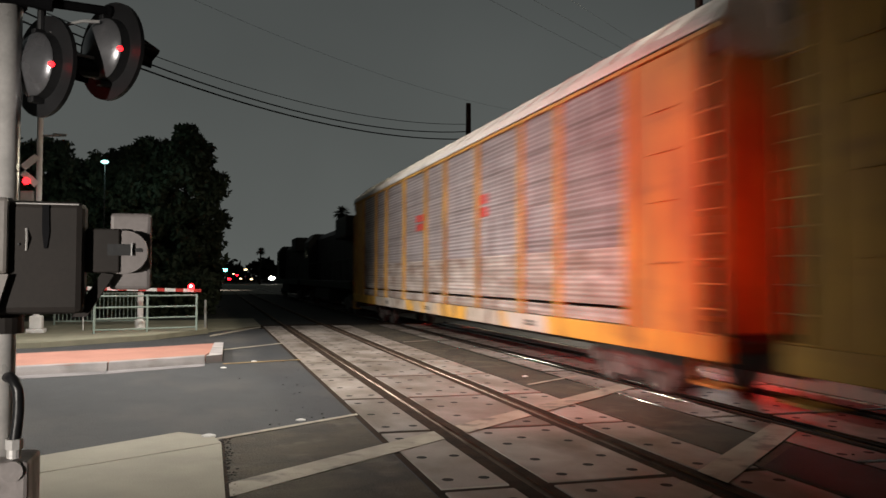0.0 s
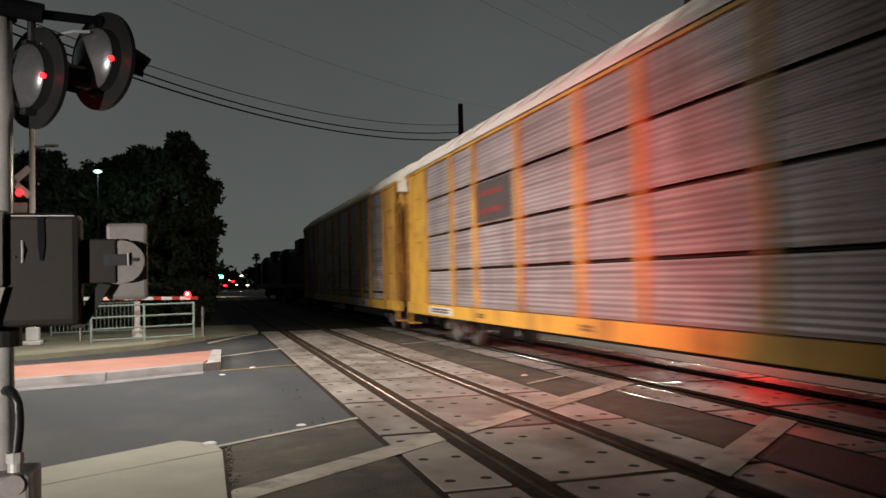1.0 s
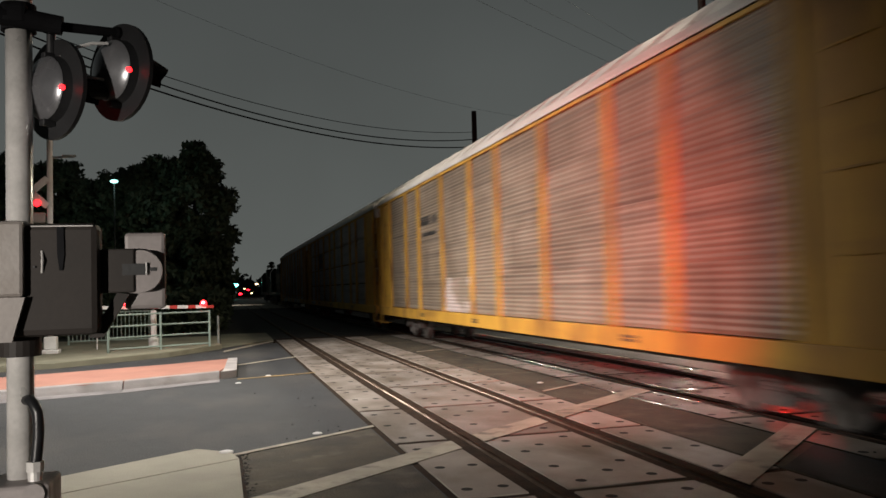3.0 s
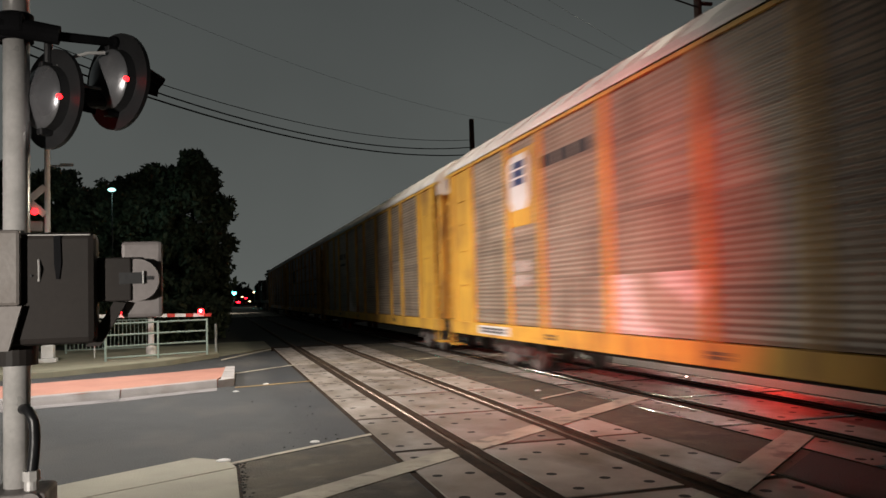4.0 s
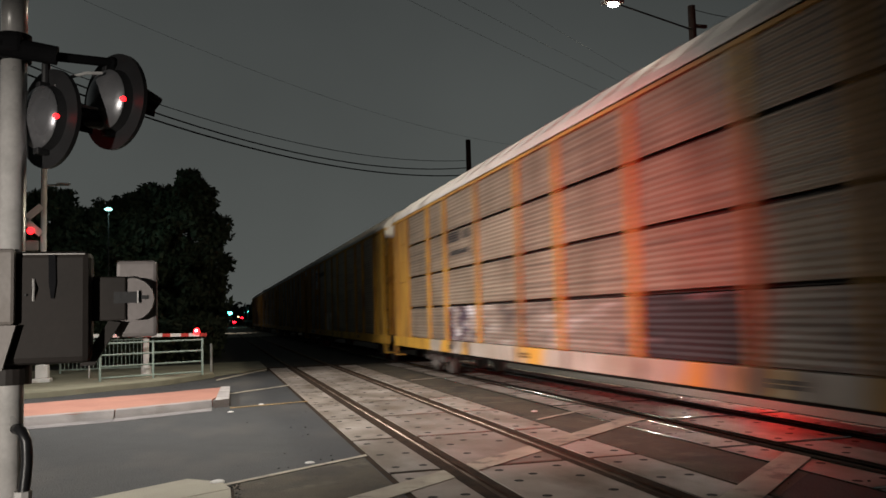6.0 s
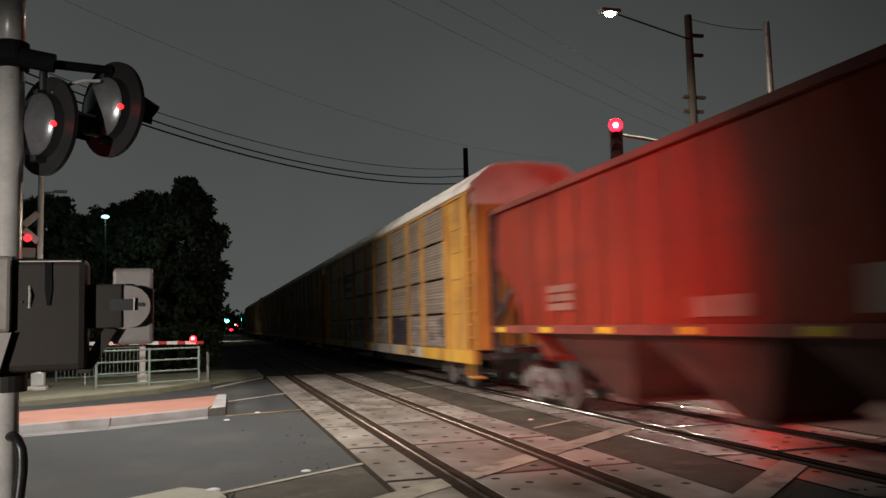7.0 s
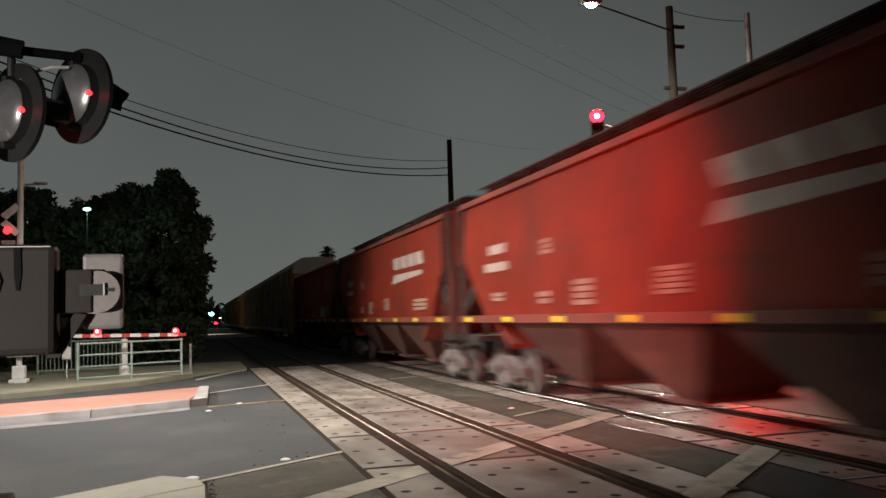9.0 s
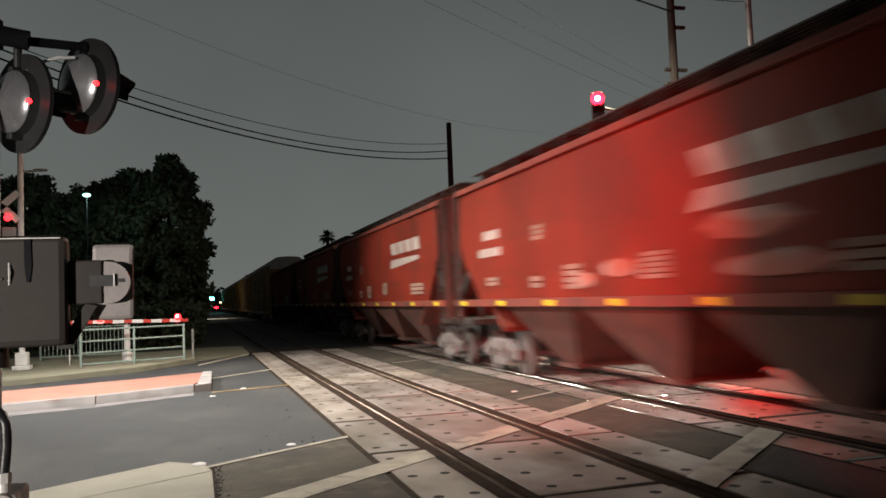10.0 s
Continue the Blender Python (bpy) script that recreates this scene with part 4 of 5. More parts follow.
        prism(bm, [(-2.3, 3.03), (-5.6, 3.03), (-5.8, 2.91), (-2.1, 2.75)], x, x + 0.006, "x")
        part("emblem", bm, M["letter"], car)
        lettering(car, x, 5.00, 6.00, 2.95, 3.21, M["letter"], 1, 4)
        lettering(car, x, 4.90, 6.30, 2.59, 2.83, M["letter"], 1, 6)
        lettering(car, x, 5.10, 5.90, 1.98, 2.18, M["letter_dim"], 2, 1)
        lettering(car, x, 2.70, 3.20, 2.78, 3.08, M["letter_dim"], 3, 1)
        lettering(car, x, 1.10, 1.90, 1.83, 2.28, M["letter_dim"], 4, 1)
        lettering(car, x, -1.60, -0.70, 1.93, 2.33, M["letter_dim"], 5, 1)
        lettering(car, x, 2.80, 3.40, 1.88, 2.13, M["letter_dim"], 2, 1)
        lettering(car, x, -6.30, -4.50, 1.88, 2.23, M["letter_dim"], 3, 1)
        if tagged_low:   # sprayed blots along the lower side
            for y0, y1, z0, z1 in ((-4.2, -2.2, 2.3, 2.75), (-4.8, -2.6, 1.85, 2.2), (-0.7, 0.5, 1.95, 2.3), (0.6, 1.5, 1.85, 2.1)):
                rb = random.Random(int(y0 * 10))
                bm = bmesh.new()
                prism(bm, [((y0 + y1) / 2 + (y1 - y0) / 2 * math.cos(k * 0.449) * rb.uniform(0.75, 1.05), (z0 + z1) / 2 + (z1 - z0) / 2 * math.sin(k * 0.449) * rb.uniform(0.7, 1.1)) for k in range(14)], x - 0.002, x + 0.004, "x")
                part("painted_blot", bm, M["spray"], car, label="faded pale spray paint")
    CARS.append(car)
    return car


def locomotive(front):
    car = thing("locomotive", pose(TRACK_X, front - 11.6, 0), "dark diesel locomotive at the head of the train", "locomotive", "locomotives of the train")
    bm = bmesh.new()
    box(bm, -1.5, 1.5, -11.0, 11.0, 1.25, 1.62, 0.03)
    part("frame", bm, M["loco"], car)
    bm = bmesh.new()
    prism(bm, [(-0.95, 1.62), (0.95, 1.62), (0.95, 4.2), (0.75, 4.5), (-0.75, 4.5), (-0.95, 4.2)], -10.2, 5.6, "y")
    part("long_hood", bm, M["loco"], car)
    bm = bmesh.new()
    prism(bm, [(-1.5, 1.62), (1.5, 1.62), (1.5, 4.1), (1.1, 4.62), (-1.1, 4.62), (-1.5, 4.1)], 5.6, 8.4, "y")
    part("cab", bm, M["loco"], car)
    bm = bmesh.new()
    prism(bm, [(-1.2, 1.62), (1.2, 1.62), (1.2, 2.9), (0.9, 3.1), (-0.9, 3.1), (-1.2, 2.9)], 8.4, 10.2, "y")
    part("nose", bm, M["loco"], car)
    bm = bmesh.new()
    box(bm, -1.55, 1.55, -10.0, -6.6, 3.7, 4.75, 0.08)
    part("radiator", bm, M["loco"], car)
    bm = bmesh.new()
    box(bm, -1.4, 1.4, -3.2, 3.2, 0.45, 1.25, 0.15)
    part("fuel_tank", bm, M["under"], car)
    for s in (-1, 1):
        bm = bmesh.new()
        a, b = sorted((s * 1.5, s * 1.506))
        box(bm, a, b, 6.0, 6.9, 3.1, 3.8)
        box(bm, a, b, 7.1, 8.0, 3.1, 3.8)
        part("cab_window", bm, M["glass"], car)
        bm = bmesh.new()
        for y in range(-10, 6, 2):
            cyl(bm, (s * 1.45, y, 1.6), (s * 1.45, y, 2.65), 0.02, None, 6)
        cyl(bm, (s * 1.45, -10.8, 2.65), (s * 1.45, 5.6, 2.65), 0.02, None, 6)
        part("handrail", bm, M["loco"], car)
    for e in (-1, 1):
        bogie(car, e * 7.6)
        coupler(car, e * 11.0, e)
    CARS.append(car)


locomotive(85.5)
locomotive(62.0)
autorack(38.4, "yellow_old", "zinc", "pale_tag", "sill_white", 1, "grey autorack car with yellow posts and pale graffiti along its base", marks=4)
autorack(9.75, "yellow", "zinc", "zinc", "yellow", 3, "yellow autorack car with slotted zinc side panels", marks=2)
PATCHED = ("zinc_tan", "zinc_tan", "zinc_tan", "zinc_tan", "zinc_tan", "blot", "zinc_tan", "zinc_tan", "zinc_tan")
autorack(-18.6, "yellow", "zinc_tan", PATCHED, "yellow", 0, "yellow autorack car with dirty tan ribbed panels", marks=1)
autorack(-47.1, "yellow", "zinc_tan", PATCHED, "yellow", 0, "yellow autorack car with ribbed panels and a pale end plate", marks=3)
autorack(-75.9, "yellow_old", "zinc_tan", ("scuffed", "scuffed", "black_tag", "scuffed", "scuffed", "scuffed", "graffiti", "zinc_tan", "zinc_tan"), "sill_white", 3, "weathered autorack car with dark graffiti along its base", marks=1)
hopper(-104.9, "hred2", "orange-red hopper car with faded white emblem", 1)
hopper(-122.2, "hred", "red-brown covered hopper car with white lettering", 0)
hopper(-139.5, "hred", "red-brown covered hopper car with white lettering", 0)
hopper(-156.8, "hred", "red-brown covered hopper car with white lettering and faded spray paint", 0, True)
# trailing car stays out of view, added to complete the train's shadow
hopper(-174.1, "hred", "red-brown covered hopper car with white lettering", 0)


# ---- near crossing mast ----
ROAD_DIR = Vector((0.749, 0.663, 0)).normalized()


def crossing_mast():
    t = thing("crossing_mast", pose(-1.36, 5.95, 0), "galvanized crossing-signal mast with two flasher lamps and a gate mechanism", "crossing signal")
    part("mast", one(lambda b: (cyl(b, (0, 0, 0.55), (0, 0, 3.25), 0.064, None, 24), cyl(b, (0, 0, 3.25), (0, 0, 3.7), 0.064, None, 24))), M["galv"], t, label="shiny galvanized mast pole")
    for p in t.children[0].data.polygons:
        p.use_smooth = abs(p.normal.z) < 0.5
    # cross arm and its clamp
    d = ROAD_DIR
    side = Vector((d.y, -d.x, 0))
    bm = bmesh.new()
    cyl(bm, (0, 0, 3.2), (0, 0, 3.34), 0.085, None, 20)
    box(bm, -0.06, 0.06, -0.13, 0.0, 3.22, 3.32, 0.02)
    part("clamp", bm, M["hood_black"], t)
    bm = bmesh.new()
    cyl(bm, (-0.34, -0.1, 3.3), (0.22, -0.06, 3.225), 0.058, 0.05, 14)
    cyl(bm, (0.2, -0.05, 3.225), (0.48, 0.1, 3.25), 0.026, None, 10)
    ball(bm, (0.47, 0.1, 3.25), 0.034, 12)
    part("cross_arm", bm, M["hood_black"], t)
    # two lamp units: black ring shield, grey domed back, hood on the far side
    for i, c in enumerate((Vector((0.165, 0.05, 2.912)), Vector((0.483, 0.12, 3.035)))):
        q = d.to_track_quat("Z", "Y").to_matrix().to_4x4()
        u = part("flasher", one(lambda b: None or cyl(b, (0, 0, -0.012), (0, 0, 0.012), 0.266, None, 40)), M["black"], t, Matrix.Translation(c) @ q, "black round lamp shield")
        bm = bmesh.new()
        cyl(bm, (0, 0, -0.06), (0, 0, 0.0), 0.165, 0.18, 32)
        ob = part("housing_ring", bm, M["black"], u)
        bm = bmesh.new()
        prof = [(0.168, -0.06), (0.16, -0.07), (0.12, -0.088), (0.08, -0.103), (0.04, -0.116), (0.0, -0.12)]
        rings = []
        for r, z in prof:
            rings.append([bm.verts.new((max(r, 0.001) * math.cos(a), max(r, 0.001) * math.sin(a), z)) for a in [k * math.tau / 32 for k in range(32)]])
        for r0, r1 in zip(rings, rings[1:]):
            for k in range(32):
                bm.faces.new((r0[k], r0[(k + 1) % 32], r1[(k + 1) % 32], r1[k]))
        ob = part("housing", bm, M["lens_back"], u, label="domed grey lamp housing")
        for p in ob.data.polygons:
            p.use_smooth = True
        bm = bmesh.new()
        seg = 20
        pr = []
        for k in range(seg + 1):
            a = math.radians(-25 + 230 * k / seg)
            pr.append((math.cos(a), math.sin(a)))
        prev = None
        for k, (ca, sa) in enumerate(pr):
            reach = 0.19 + 0.1 * max(0.0, sa)
            v = [bm.verts.new((0.165 * ca, 0.165 * sa, 0.012)), bm.verts.new((0.1 * ca, 0.1 * sa - 0.02, reach))]
            if prev:
                bm.faces.new((prev[0], v[0], v[1], prev[1]))
            prev = v
        bmesh.ops.solidify(bm, geom=bm.faces[:], thickness=0.006)
        # the hood opens downwards: its arc is turned so that its crown is on top
        part("hood", bm, M["hood_black"], u, pose(0, 0, 0, 0, 0, 0))
        part("lens", one(lambda b: cyl(b, (0, 0, 0.012), (0, 0, 0.03), 0.15, 0.13, 24)), M["g_lens"], u, label="lit red lens")
        part("hinge", one(lambda b: box(b, -0.02, 0.02, 0.16, 0.19, -0.07, -0.01, 0.006)), M["black"], u)
        part("latch", one(lambda b: box(b, -0.025, 0.025, -0.2, -0.165, -0.08, -0.01, 0.008)), M["black"], u)
        # small red side indicator in the rim
        ind = one(lambda b: ball(b, (0, 0, 0), 0.017, 12))
        w = Matrix.Translation(c) @ q
        spot = Vector((side.x, side.y, 0)) * 0.155 + Vector((0, 0, -0.02)) - d * 0.06
        part("indicator", ind, M["g_red_soft"], u, w.inverted() @ Matrix.Translation(c + spot), "small glowing red side indicator")
        bm = bmesh.new()
        cyl(bm, c + Vector((-0.02, 0.0, 0.19)), c + Vector((-0.02, 0.0, 0.24 if i else 0.3)), 0.022, None, 10)
        part("hanger", bm, M["black"], t)
    bm = bmesh.new()
    tube(bm, [(0.2, 0.0, 3.08), (0.27, 0.0, 3.13), (0.35, 0.01, 3.16), (0.43, 0.03, 3.17)], 0.009, 8)
    part("wire_loop", bm, M["white"], t, label="pale cable loop between the lamps")
    bm = bmesh.new()
    tube(bm, [(0.27, 0.02, 2.99), (0.42, 0.05, 2.975)], 0.009, 8)
    part("wire_loop", bm, M["white"], t, label="pale cable loop between the lamps")
    bm = bmesh.new()
    cyl(bm, (0.3, 0.06, 2.92), (0.44, 0.1, 2.93), 0.05, None, 12)
    part("junction", bm, M["black"], t)

    # gate mechanism: pale face plate, dark cabinet, counterweight
    bm = bmesh.new()
    box(bm, -0.42, 0.055, -0.19, -0.15, 1.82, 2.2, 0.018)
    part("face_plate", bm, M["cab_grey"], t, label="pale grey mechanism cover plate")
    bm = bmesh.new()
    prism(bm, [(-0.42, 1.6), (0.0, 1.6), (0.06, 1.82), (-0.42, 1.82)], -0.185, -0.15, "y")
    part("face_plate", bm, M["cab_grey"], t)
    bm = bmesh.new()
    box(bm, -0.3, 0.395, -0.14, 0.03, 1.62, 2.19, 0.035)
    part("cabinet", bm, M["cab_dark"], t, label="weathered dark mechanism cabinet")
    bm = bmesh.new()
    box(bm, 0.08, 0.37, -0.146, -0.13, 2.172, 2.177)
    part("drip_edge", bm, M["galv"], t)
    bm = bmesh.new()
    prism(bm, [(0.2, 2.17), (0.232, 2.17), (0.236, 2.03), (0.226, 1.95), (0.212, 1.95), (0.202, 2.03)], -0.149, -0.141, "y")
    part("stain_plate", bm, M["hood_black"], t)
    bm = bmesh.new()
    cyl(bm, (0.095, -0.15, 1.97), (0.095, -0.14, 1.97), 0.006, None, 8)
    part("bolt", bm, M["black"], t)
    bm = bmesh.new()
    box(bm, -0.195, -0.19, -0.2, -0.19, 1.97, 2.12)
    box(bm, -0.4, -0.19, -0.2, -0.19, 1.965, 1.975)
    part("latch", bm, M["black"], t)
    # bright curved tube standing in for the lit edge of a round cover
    bm = bmesh.new()
    tube(bm, [(0.13, -0.142, 2.05), (0.135, -0.16, 2.0), (0.13, -0.142, 1.94)], 0.006, 6)
    part("handle", bm, M["galv"], t)
    # counterweight arm to the right
    bm = bmesh.new()
    box(bm, 0.37, 0.56, -0.06, -0.03, 1.83, 2.06, 0.008)
    part("counterweight_arm", bm, M["cab_dark"], t)
    bm = bmesh.new()
    cyl(bm, (0.585, -0.045, 1.94), (0.585, 0.02, 1.94), 0.112, None, 28)
    part("counterweight", bm, M["cab_mid"], t, label="round grey counterweight disc")
    bm = bmesh.new()
    box(bm, 0.5, 0.71, 0.03, 0.075, 1.74, 2.15, 0.02)
    part("counterweight", bm, M["cab_mid"], t, label="grey counterweight plate")
    bm = bmesh.new()
    box(bm, 0.5, 0.615, -0.066, -0.061, 1.92, 1.98)
    part("slot", bm, M["black"], t)
    bm = bmesh.new()
    box(bm, 0.63, 0.67, -0.05, -0.046, 1.94, 1.96)
    part("slot", bm, M["black"], t)
    bm = bmesh.new()
    box(bm, 0.615, 0.622, -0.067, -0.046, 1.92, 1.985)
    part("slot_edge", bm, M["white"], t)
    bm = bmesh.new()
    prism(bm, [(0.33, 1.6), (0.4, 1.6), (0.53, 1.82), (0.47, 1.83)], -0.03, 0.01, "y")
    part("brace", bm, M["cab_dark"], t)
    # dark collar under the cabinet
    bm = bmesh.new()
    cyl(bm, (0, 0, 1.52), (0, 0, 1.63), 0.1, None, 20)
    part("collar", bm, M["cab_dark"], t)
    # conduit hose and its fitting
    bm = bmesh.new()
    tube(bm, [(0.03, -0.04, 1.3), (0.055, -0.06, 1.3), (0.08, -0.085, 1.28), (0.096, -0.1, 1.24), (0.102, -0.1, 1.19), (0.102, -0.1, 1.13), (0.097, -0.1, 1.07), (0.09, -0.1, 1.0), (0.085, -0.1, 0.95)], 0.027, 16)
    ob = part("conduit", bm, M["hose"], t, label="black flexible conduit")
    for p in ob.data.polygons:
        p.use_smooth = True
    bm = bmesh.new()
    cyl(bm, (0.085, -0.1, 0.95), (0.085, -0.1, 1.0), 0.042, None, 8)
    cyl(bm, (0.085, -0.1, 0.88), (0.085, -0.1, 0.95), 0.034, None, 14)
    part("fitting", bm, M["galv"], t)
    bm = bmesh.new()
    box(bm, -0.16, 0.17, -0.2, 0.12, 0.55, 0.905, 0.02)
    part("base_box", bm, M["cab_mid"], t, label="cast junction box at the mast foot")
    bm = bmesh.new()
    cyl(bm, (0.1, -0.215, 0.86), (0.1, -0.17, 0.86), 0.05, None, 16)
    part("hinge", bm, M["cab_mid"], t)
    bm = bmesh.new()
    cyl(bm, (-0.13, -0.2, 0.87), (-0.13, -0.1, 0.87), 0.035, None, 12)
    part("hinge", bm, M["cab_mid"], t)
    bm = bmesh.new()
    prism(bm, [(-0.28, -0.28), (0.28, -0.28), (0.28, 0.28), (-0.28, 0.28)], 0.03, 0.1)
    prism(bm, [(-0.14, -0.14), (0.14, -0.14), (0.14, 0.14), (-0.14, 0.14)], 0.1, 0.56)
    part("base", bm, M["galv_dull"], t)


crossing_mast()


# ---- far side of the road ----
def handrail():
    t = thing("pipe_railing", pose(-3.52, 27.1, 0.15, 0, 0, math.degrees(math.atan2(1.1, 2.8))), "grey-green welded pipe railing on the sidewalk", "railing")
    W = 3.02
    for x in (0, W / 2, W):
        part("post", one(lambda b: cyl(b, (x, 0, 0), (x, 0, 1.12), 0.035, None, 12)), M["green_rail"], t)
    for z in (0.1, 0.42, 0.75, 1.08):
        part("rail", one(lambda b: cyl(b, (0, 0, z), (W, 0, z), 0.026, None, 10)), M["green_rail"], t)


handrail()


def far_gate():
    t = thing("far_crossing_mast", pose(-5.2, 28.0, 0.15), "white crossing-signal mast with crossbuck and lowered striped gate arm", "crossing signal")
    part("mast", one(lambda b: cyl(b, (0, 0, 0), (0, 0, 6.9), 0.085, None, 16)), M["white"], t)
    bm = bmesh.new()
    box(bm, -0.24, 0.24, -0.24, 0.24, 0, 0.12, 0.02)
    box(bm, -0.17, 0.17, -0.17, 0.17, 0.12, 0.5, 0.03)
    part("base", bm, M["white"], t)
    bm = bmesh.new()
    cyl(bm, (0, 0, 5.8), (0.7, 0, 5.83), 0.03, None, 8)
    box(bm, 0.35, 0.72, -0.06, 0.06, 5.83, 5.88)
    part("bracket", bm, M["galv_dull"], t)
    for a in (42, -42):
        part("crossbuck", one(lambda b: box(b, -0.62, 0.62, -0.015, 0.015, -0.1, 0.1)), M["white"], t, pose(-0.5, -0.12, 4.75, 0, a, 0), "white crossbuck board")
    bm = bmesh.new()
    cyl(bm, (-0.32, -0.16, 4.42), (-0.32, -0.19, 4.42), 0.1, None, 16)
    part("flasher", bm, M["g_red_soft"], t, label="lit red flasher lens")
    bm = bmesh.new()
    box(bm, -0.5, -0.12, -0.1, 0.1, 3.85, 4.15, 0.03)
    part("bell_box", bm, M["cab_grey"], t)
    bm = bmesh.new()
    box(bm, -0.3, 0.45, -0.25, 0.3, 0.75, 1.5, 0.04)
    part("mechanism", bm, M["cab_grey"], t)
    # gate arm in red and white lengths
    N = 8
    a, b = Vector((0.3, -0.4, 1.33)), Vector((4.62, 0.55, 1.22))
    for i in range(N):
        for k0, k1, key in ((0.0, 0.58, "white"), (0.58, 1.0, "red_paint")):
            p0, p1 = a.lerp(b, (i + k0) / N), a.lerp(b, (i + k1) / N)
            q = (p1 - p0).to_track_quat("X", "Z").to_matrix().to_4x4()
            L = (p1 - p0).length
            part("gate_arm", mesh_of(("gate_arm", key), lambda bm: box(bm, 0, L, -0.02, 0.02, -0.05, 0.05)), M[key], t, Matrix.Translation(p0) @ q)
    for k in (0.42, 0.93):
        p = a.lerp(b, k)
        u = part("gate_lamp", one(lambda bm: (cyl(bm, p + Vector((0, 0, 0.05)), p + Vector((0, 0, 0.13)), 0.1, 0.095, 18), ball(bm, p + Vector((0, 0, 0.13)), 0.095, 16, (1, 1, 0.85)))), M["g_gate"], t, label="glowing red gate-arm lamp")
        part("lamp_core", one(lambda bm: ball(bm, p + Vector((-0.01, -0.075, 0.13)), 0.045, 12)), M["g_core"], u, label="glaring lamp core")


far_gate()


def opposite_mast():
    """The crossing signal beyond the train, seen only in the gaps between the cars."""
    t = thing("opposite_crossing_mast", pose(11.95, 17.2, -0.1), "crossing-signal mast with red flasher lamps beyond the train", "crossing signal")
    part("mast", one(lambda b: cyl(b, (0, 0, 0), (0, 0, 4.7), 0.065, None, 16)), M["galv_dull"], t)
    part("base", one(lambda b: box(b, -0.25, 0.25, -0.25, 0.25, 0, 0.5, 0.03)), M["galv_dull"], t)
    part("cross_arm", one(lambda b: cyl(b, (-0.5, 0.36, 4.42), (0.5, -0.36, 4.42), 0.04, None, 10)), M["hood_black"], t)
    face = Vector((-0.6, -0.8, 0))
    q = face.to_track_quat("Z", "Y").to_matrix().to_4x4()
    for c, key in ((Vector((-0.42, -0.02, 4.02)), "g_red"), (Vector((0.42, -0.62, 4.02)), "hole")):
        u = part("flasher", one(lambda b: cyl(b, (0, 0, -0.012), (0, 0, 0.012), 0.255, None, 32)), M["hood_black"], t, Matrix.Translation(c) @ q, "black round lamp shield")
        part("lens", one(lambda b: cyl(b, (0, 0, 0.013), (0, 0, 0.04), 0.14, 0.12, 24)), M[key], u)
        part("housing", one(lambda b: cyl(b, (0, 0, -0.1), (0, 0, -0.013), 0.13, 0.16, 24)), M["hood_black"], u)
        part("hanger", one(lambda b: cyl(b, c + Vector((0, 0.0, 0.2)), c + Vector((0, 0.0, 0.42)), 0.025, None, 8)), M["hood_black"], t)


opposite_mast()
bm = bmesh.new()
cyl(bm, (-0.45, 29.6, 0.15), (-0.45, 29.6, 1.05), 0.04, None, 10)
solid("marker_post", bm, M["galv_dull"], "slim grey marker post on the sidewalk", "post")
bm = bmesh.new()
cyl(bm, (-2.4, 28.9, 0.15), (-2.4, 28.9, 1.3), 0.09, None, 14)
cyl(bm, (-2.4, 28.9, 0.15), (-2.4, 28.9, 0.45), 0.16, None, 14)
solid("bollard", bm, M["white"], "white steel bollard behind the railing", "bollard")


def picket_fence():
    t = thing("picket_fence", pose(-5.4, 32.2, 0.15), "low grey-green picket fence", "fence")
    for i in range(22):
        part("picket", mesh_of("picket", lambda b: cyl(b, (0, 0, 0.08), (0, 0, 1.1), 0.016, None, 6)), M["green_rail"], t, pose(i * 0.13, 0, 0))
    for z in (0.12, 1.08):
        part("rail", one(lambda b: box(b, 0, 2.75, -0.02, 0.02, z - 0.02, z + 0.02)), M["green_rail"], t)
    for x in (0, 2.75):
        part("post", one(lambda b: box(b, x - 0.03, x + 0.03, -0.03, 0.03, 0, 1.2)), M["green_rail"], t)


picket_fence()
bm = bmesh.new()
box(bm, -4.18, -3.94, 28.9, 28.92, 0.72, 1.12, 0.008)
cyl(bm, (-4.06, 28.95, 0.15), (-4.06, 28.95, 1.1), 0.02, None, 8)
solid("notice_sign", bm, M["white"], "small white notice sign on a post", "sign")

# ---- poles, wires, lamps ----
def utility_pole(name, x, y, top, r, key, arms, label):
    t = thing(name, pose(x, y, -0.1), label, "utility pole")
    part("pole", one(lambda b: cyl(b, (0, 0, 0), (0, 0, top), r * 1.25, r * 0.85, 14)), M[key], t)
    for z, lo, hi in arms:
        part("cross_arm", one(lambda b: box(b, lo, hi, -0.06, 0.06, z - 0.05, z + 0.05)), M[key], t)
    return t


utility_pole("utility_pole", 14.3, 48, 12.2, 0.17, "wood_pole", (), "dark timber utility pole behind the train")
utility_pole("utility_pole", 15.65, 26, 12.3, 0.15, "wood_pole", ((11.6, 0, 0.55), (10.9, 0, 0.5), (9.4, -0.35, 0.5), (8.9, -0.35, 0.4)), "dark timber utility pole with short cross arms")


def cable(a, b, sag, r, label):
    a, b = Vector(a), Vector(b)
    pts = []
    for i in range(29):
        k = i / 28
        p = a.lerp(b, k)
        p.z -= sag * 4 * k * (1 - k)
        pts.append(p)
    bm = bmesh.new()
    tube(bm, pts, r, 6)
    solid("cable", bm, M["wire"], label, "cable")


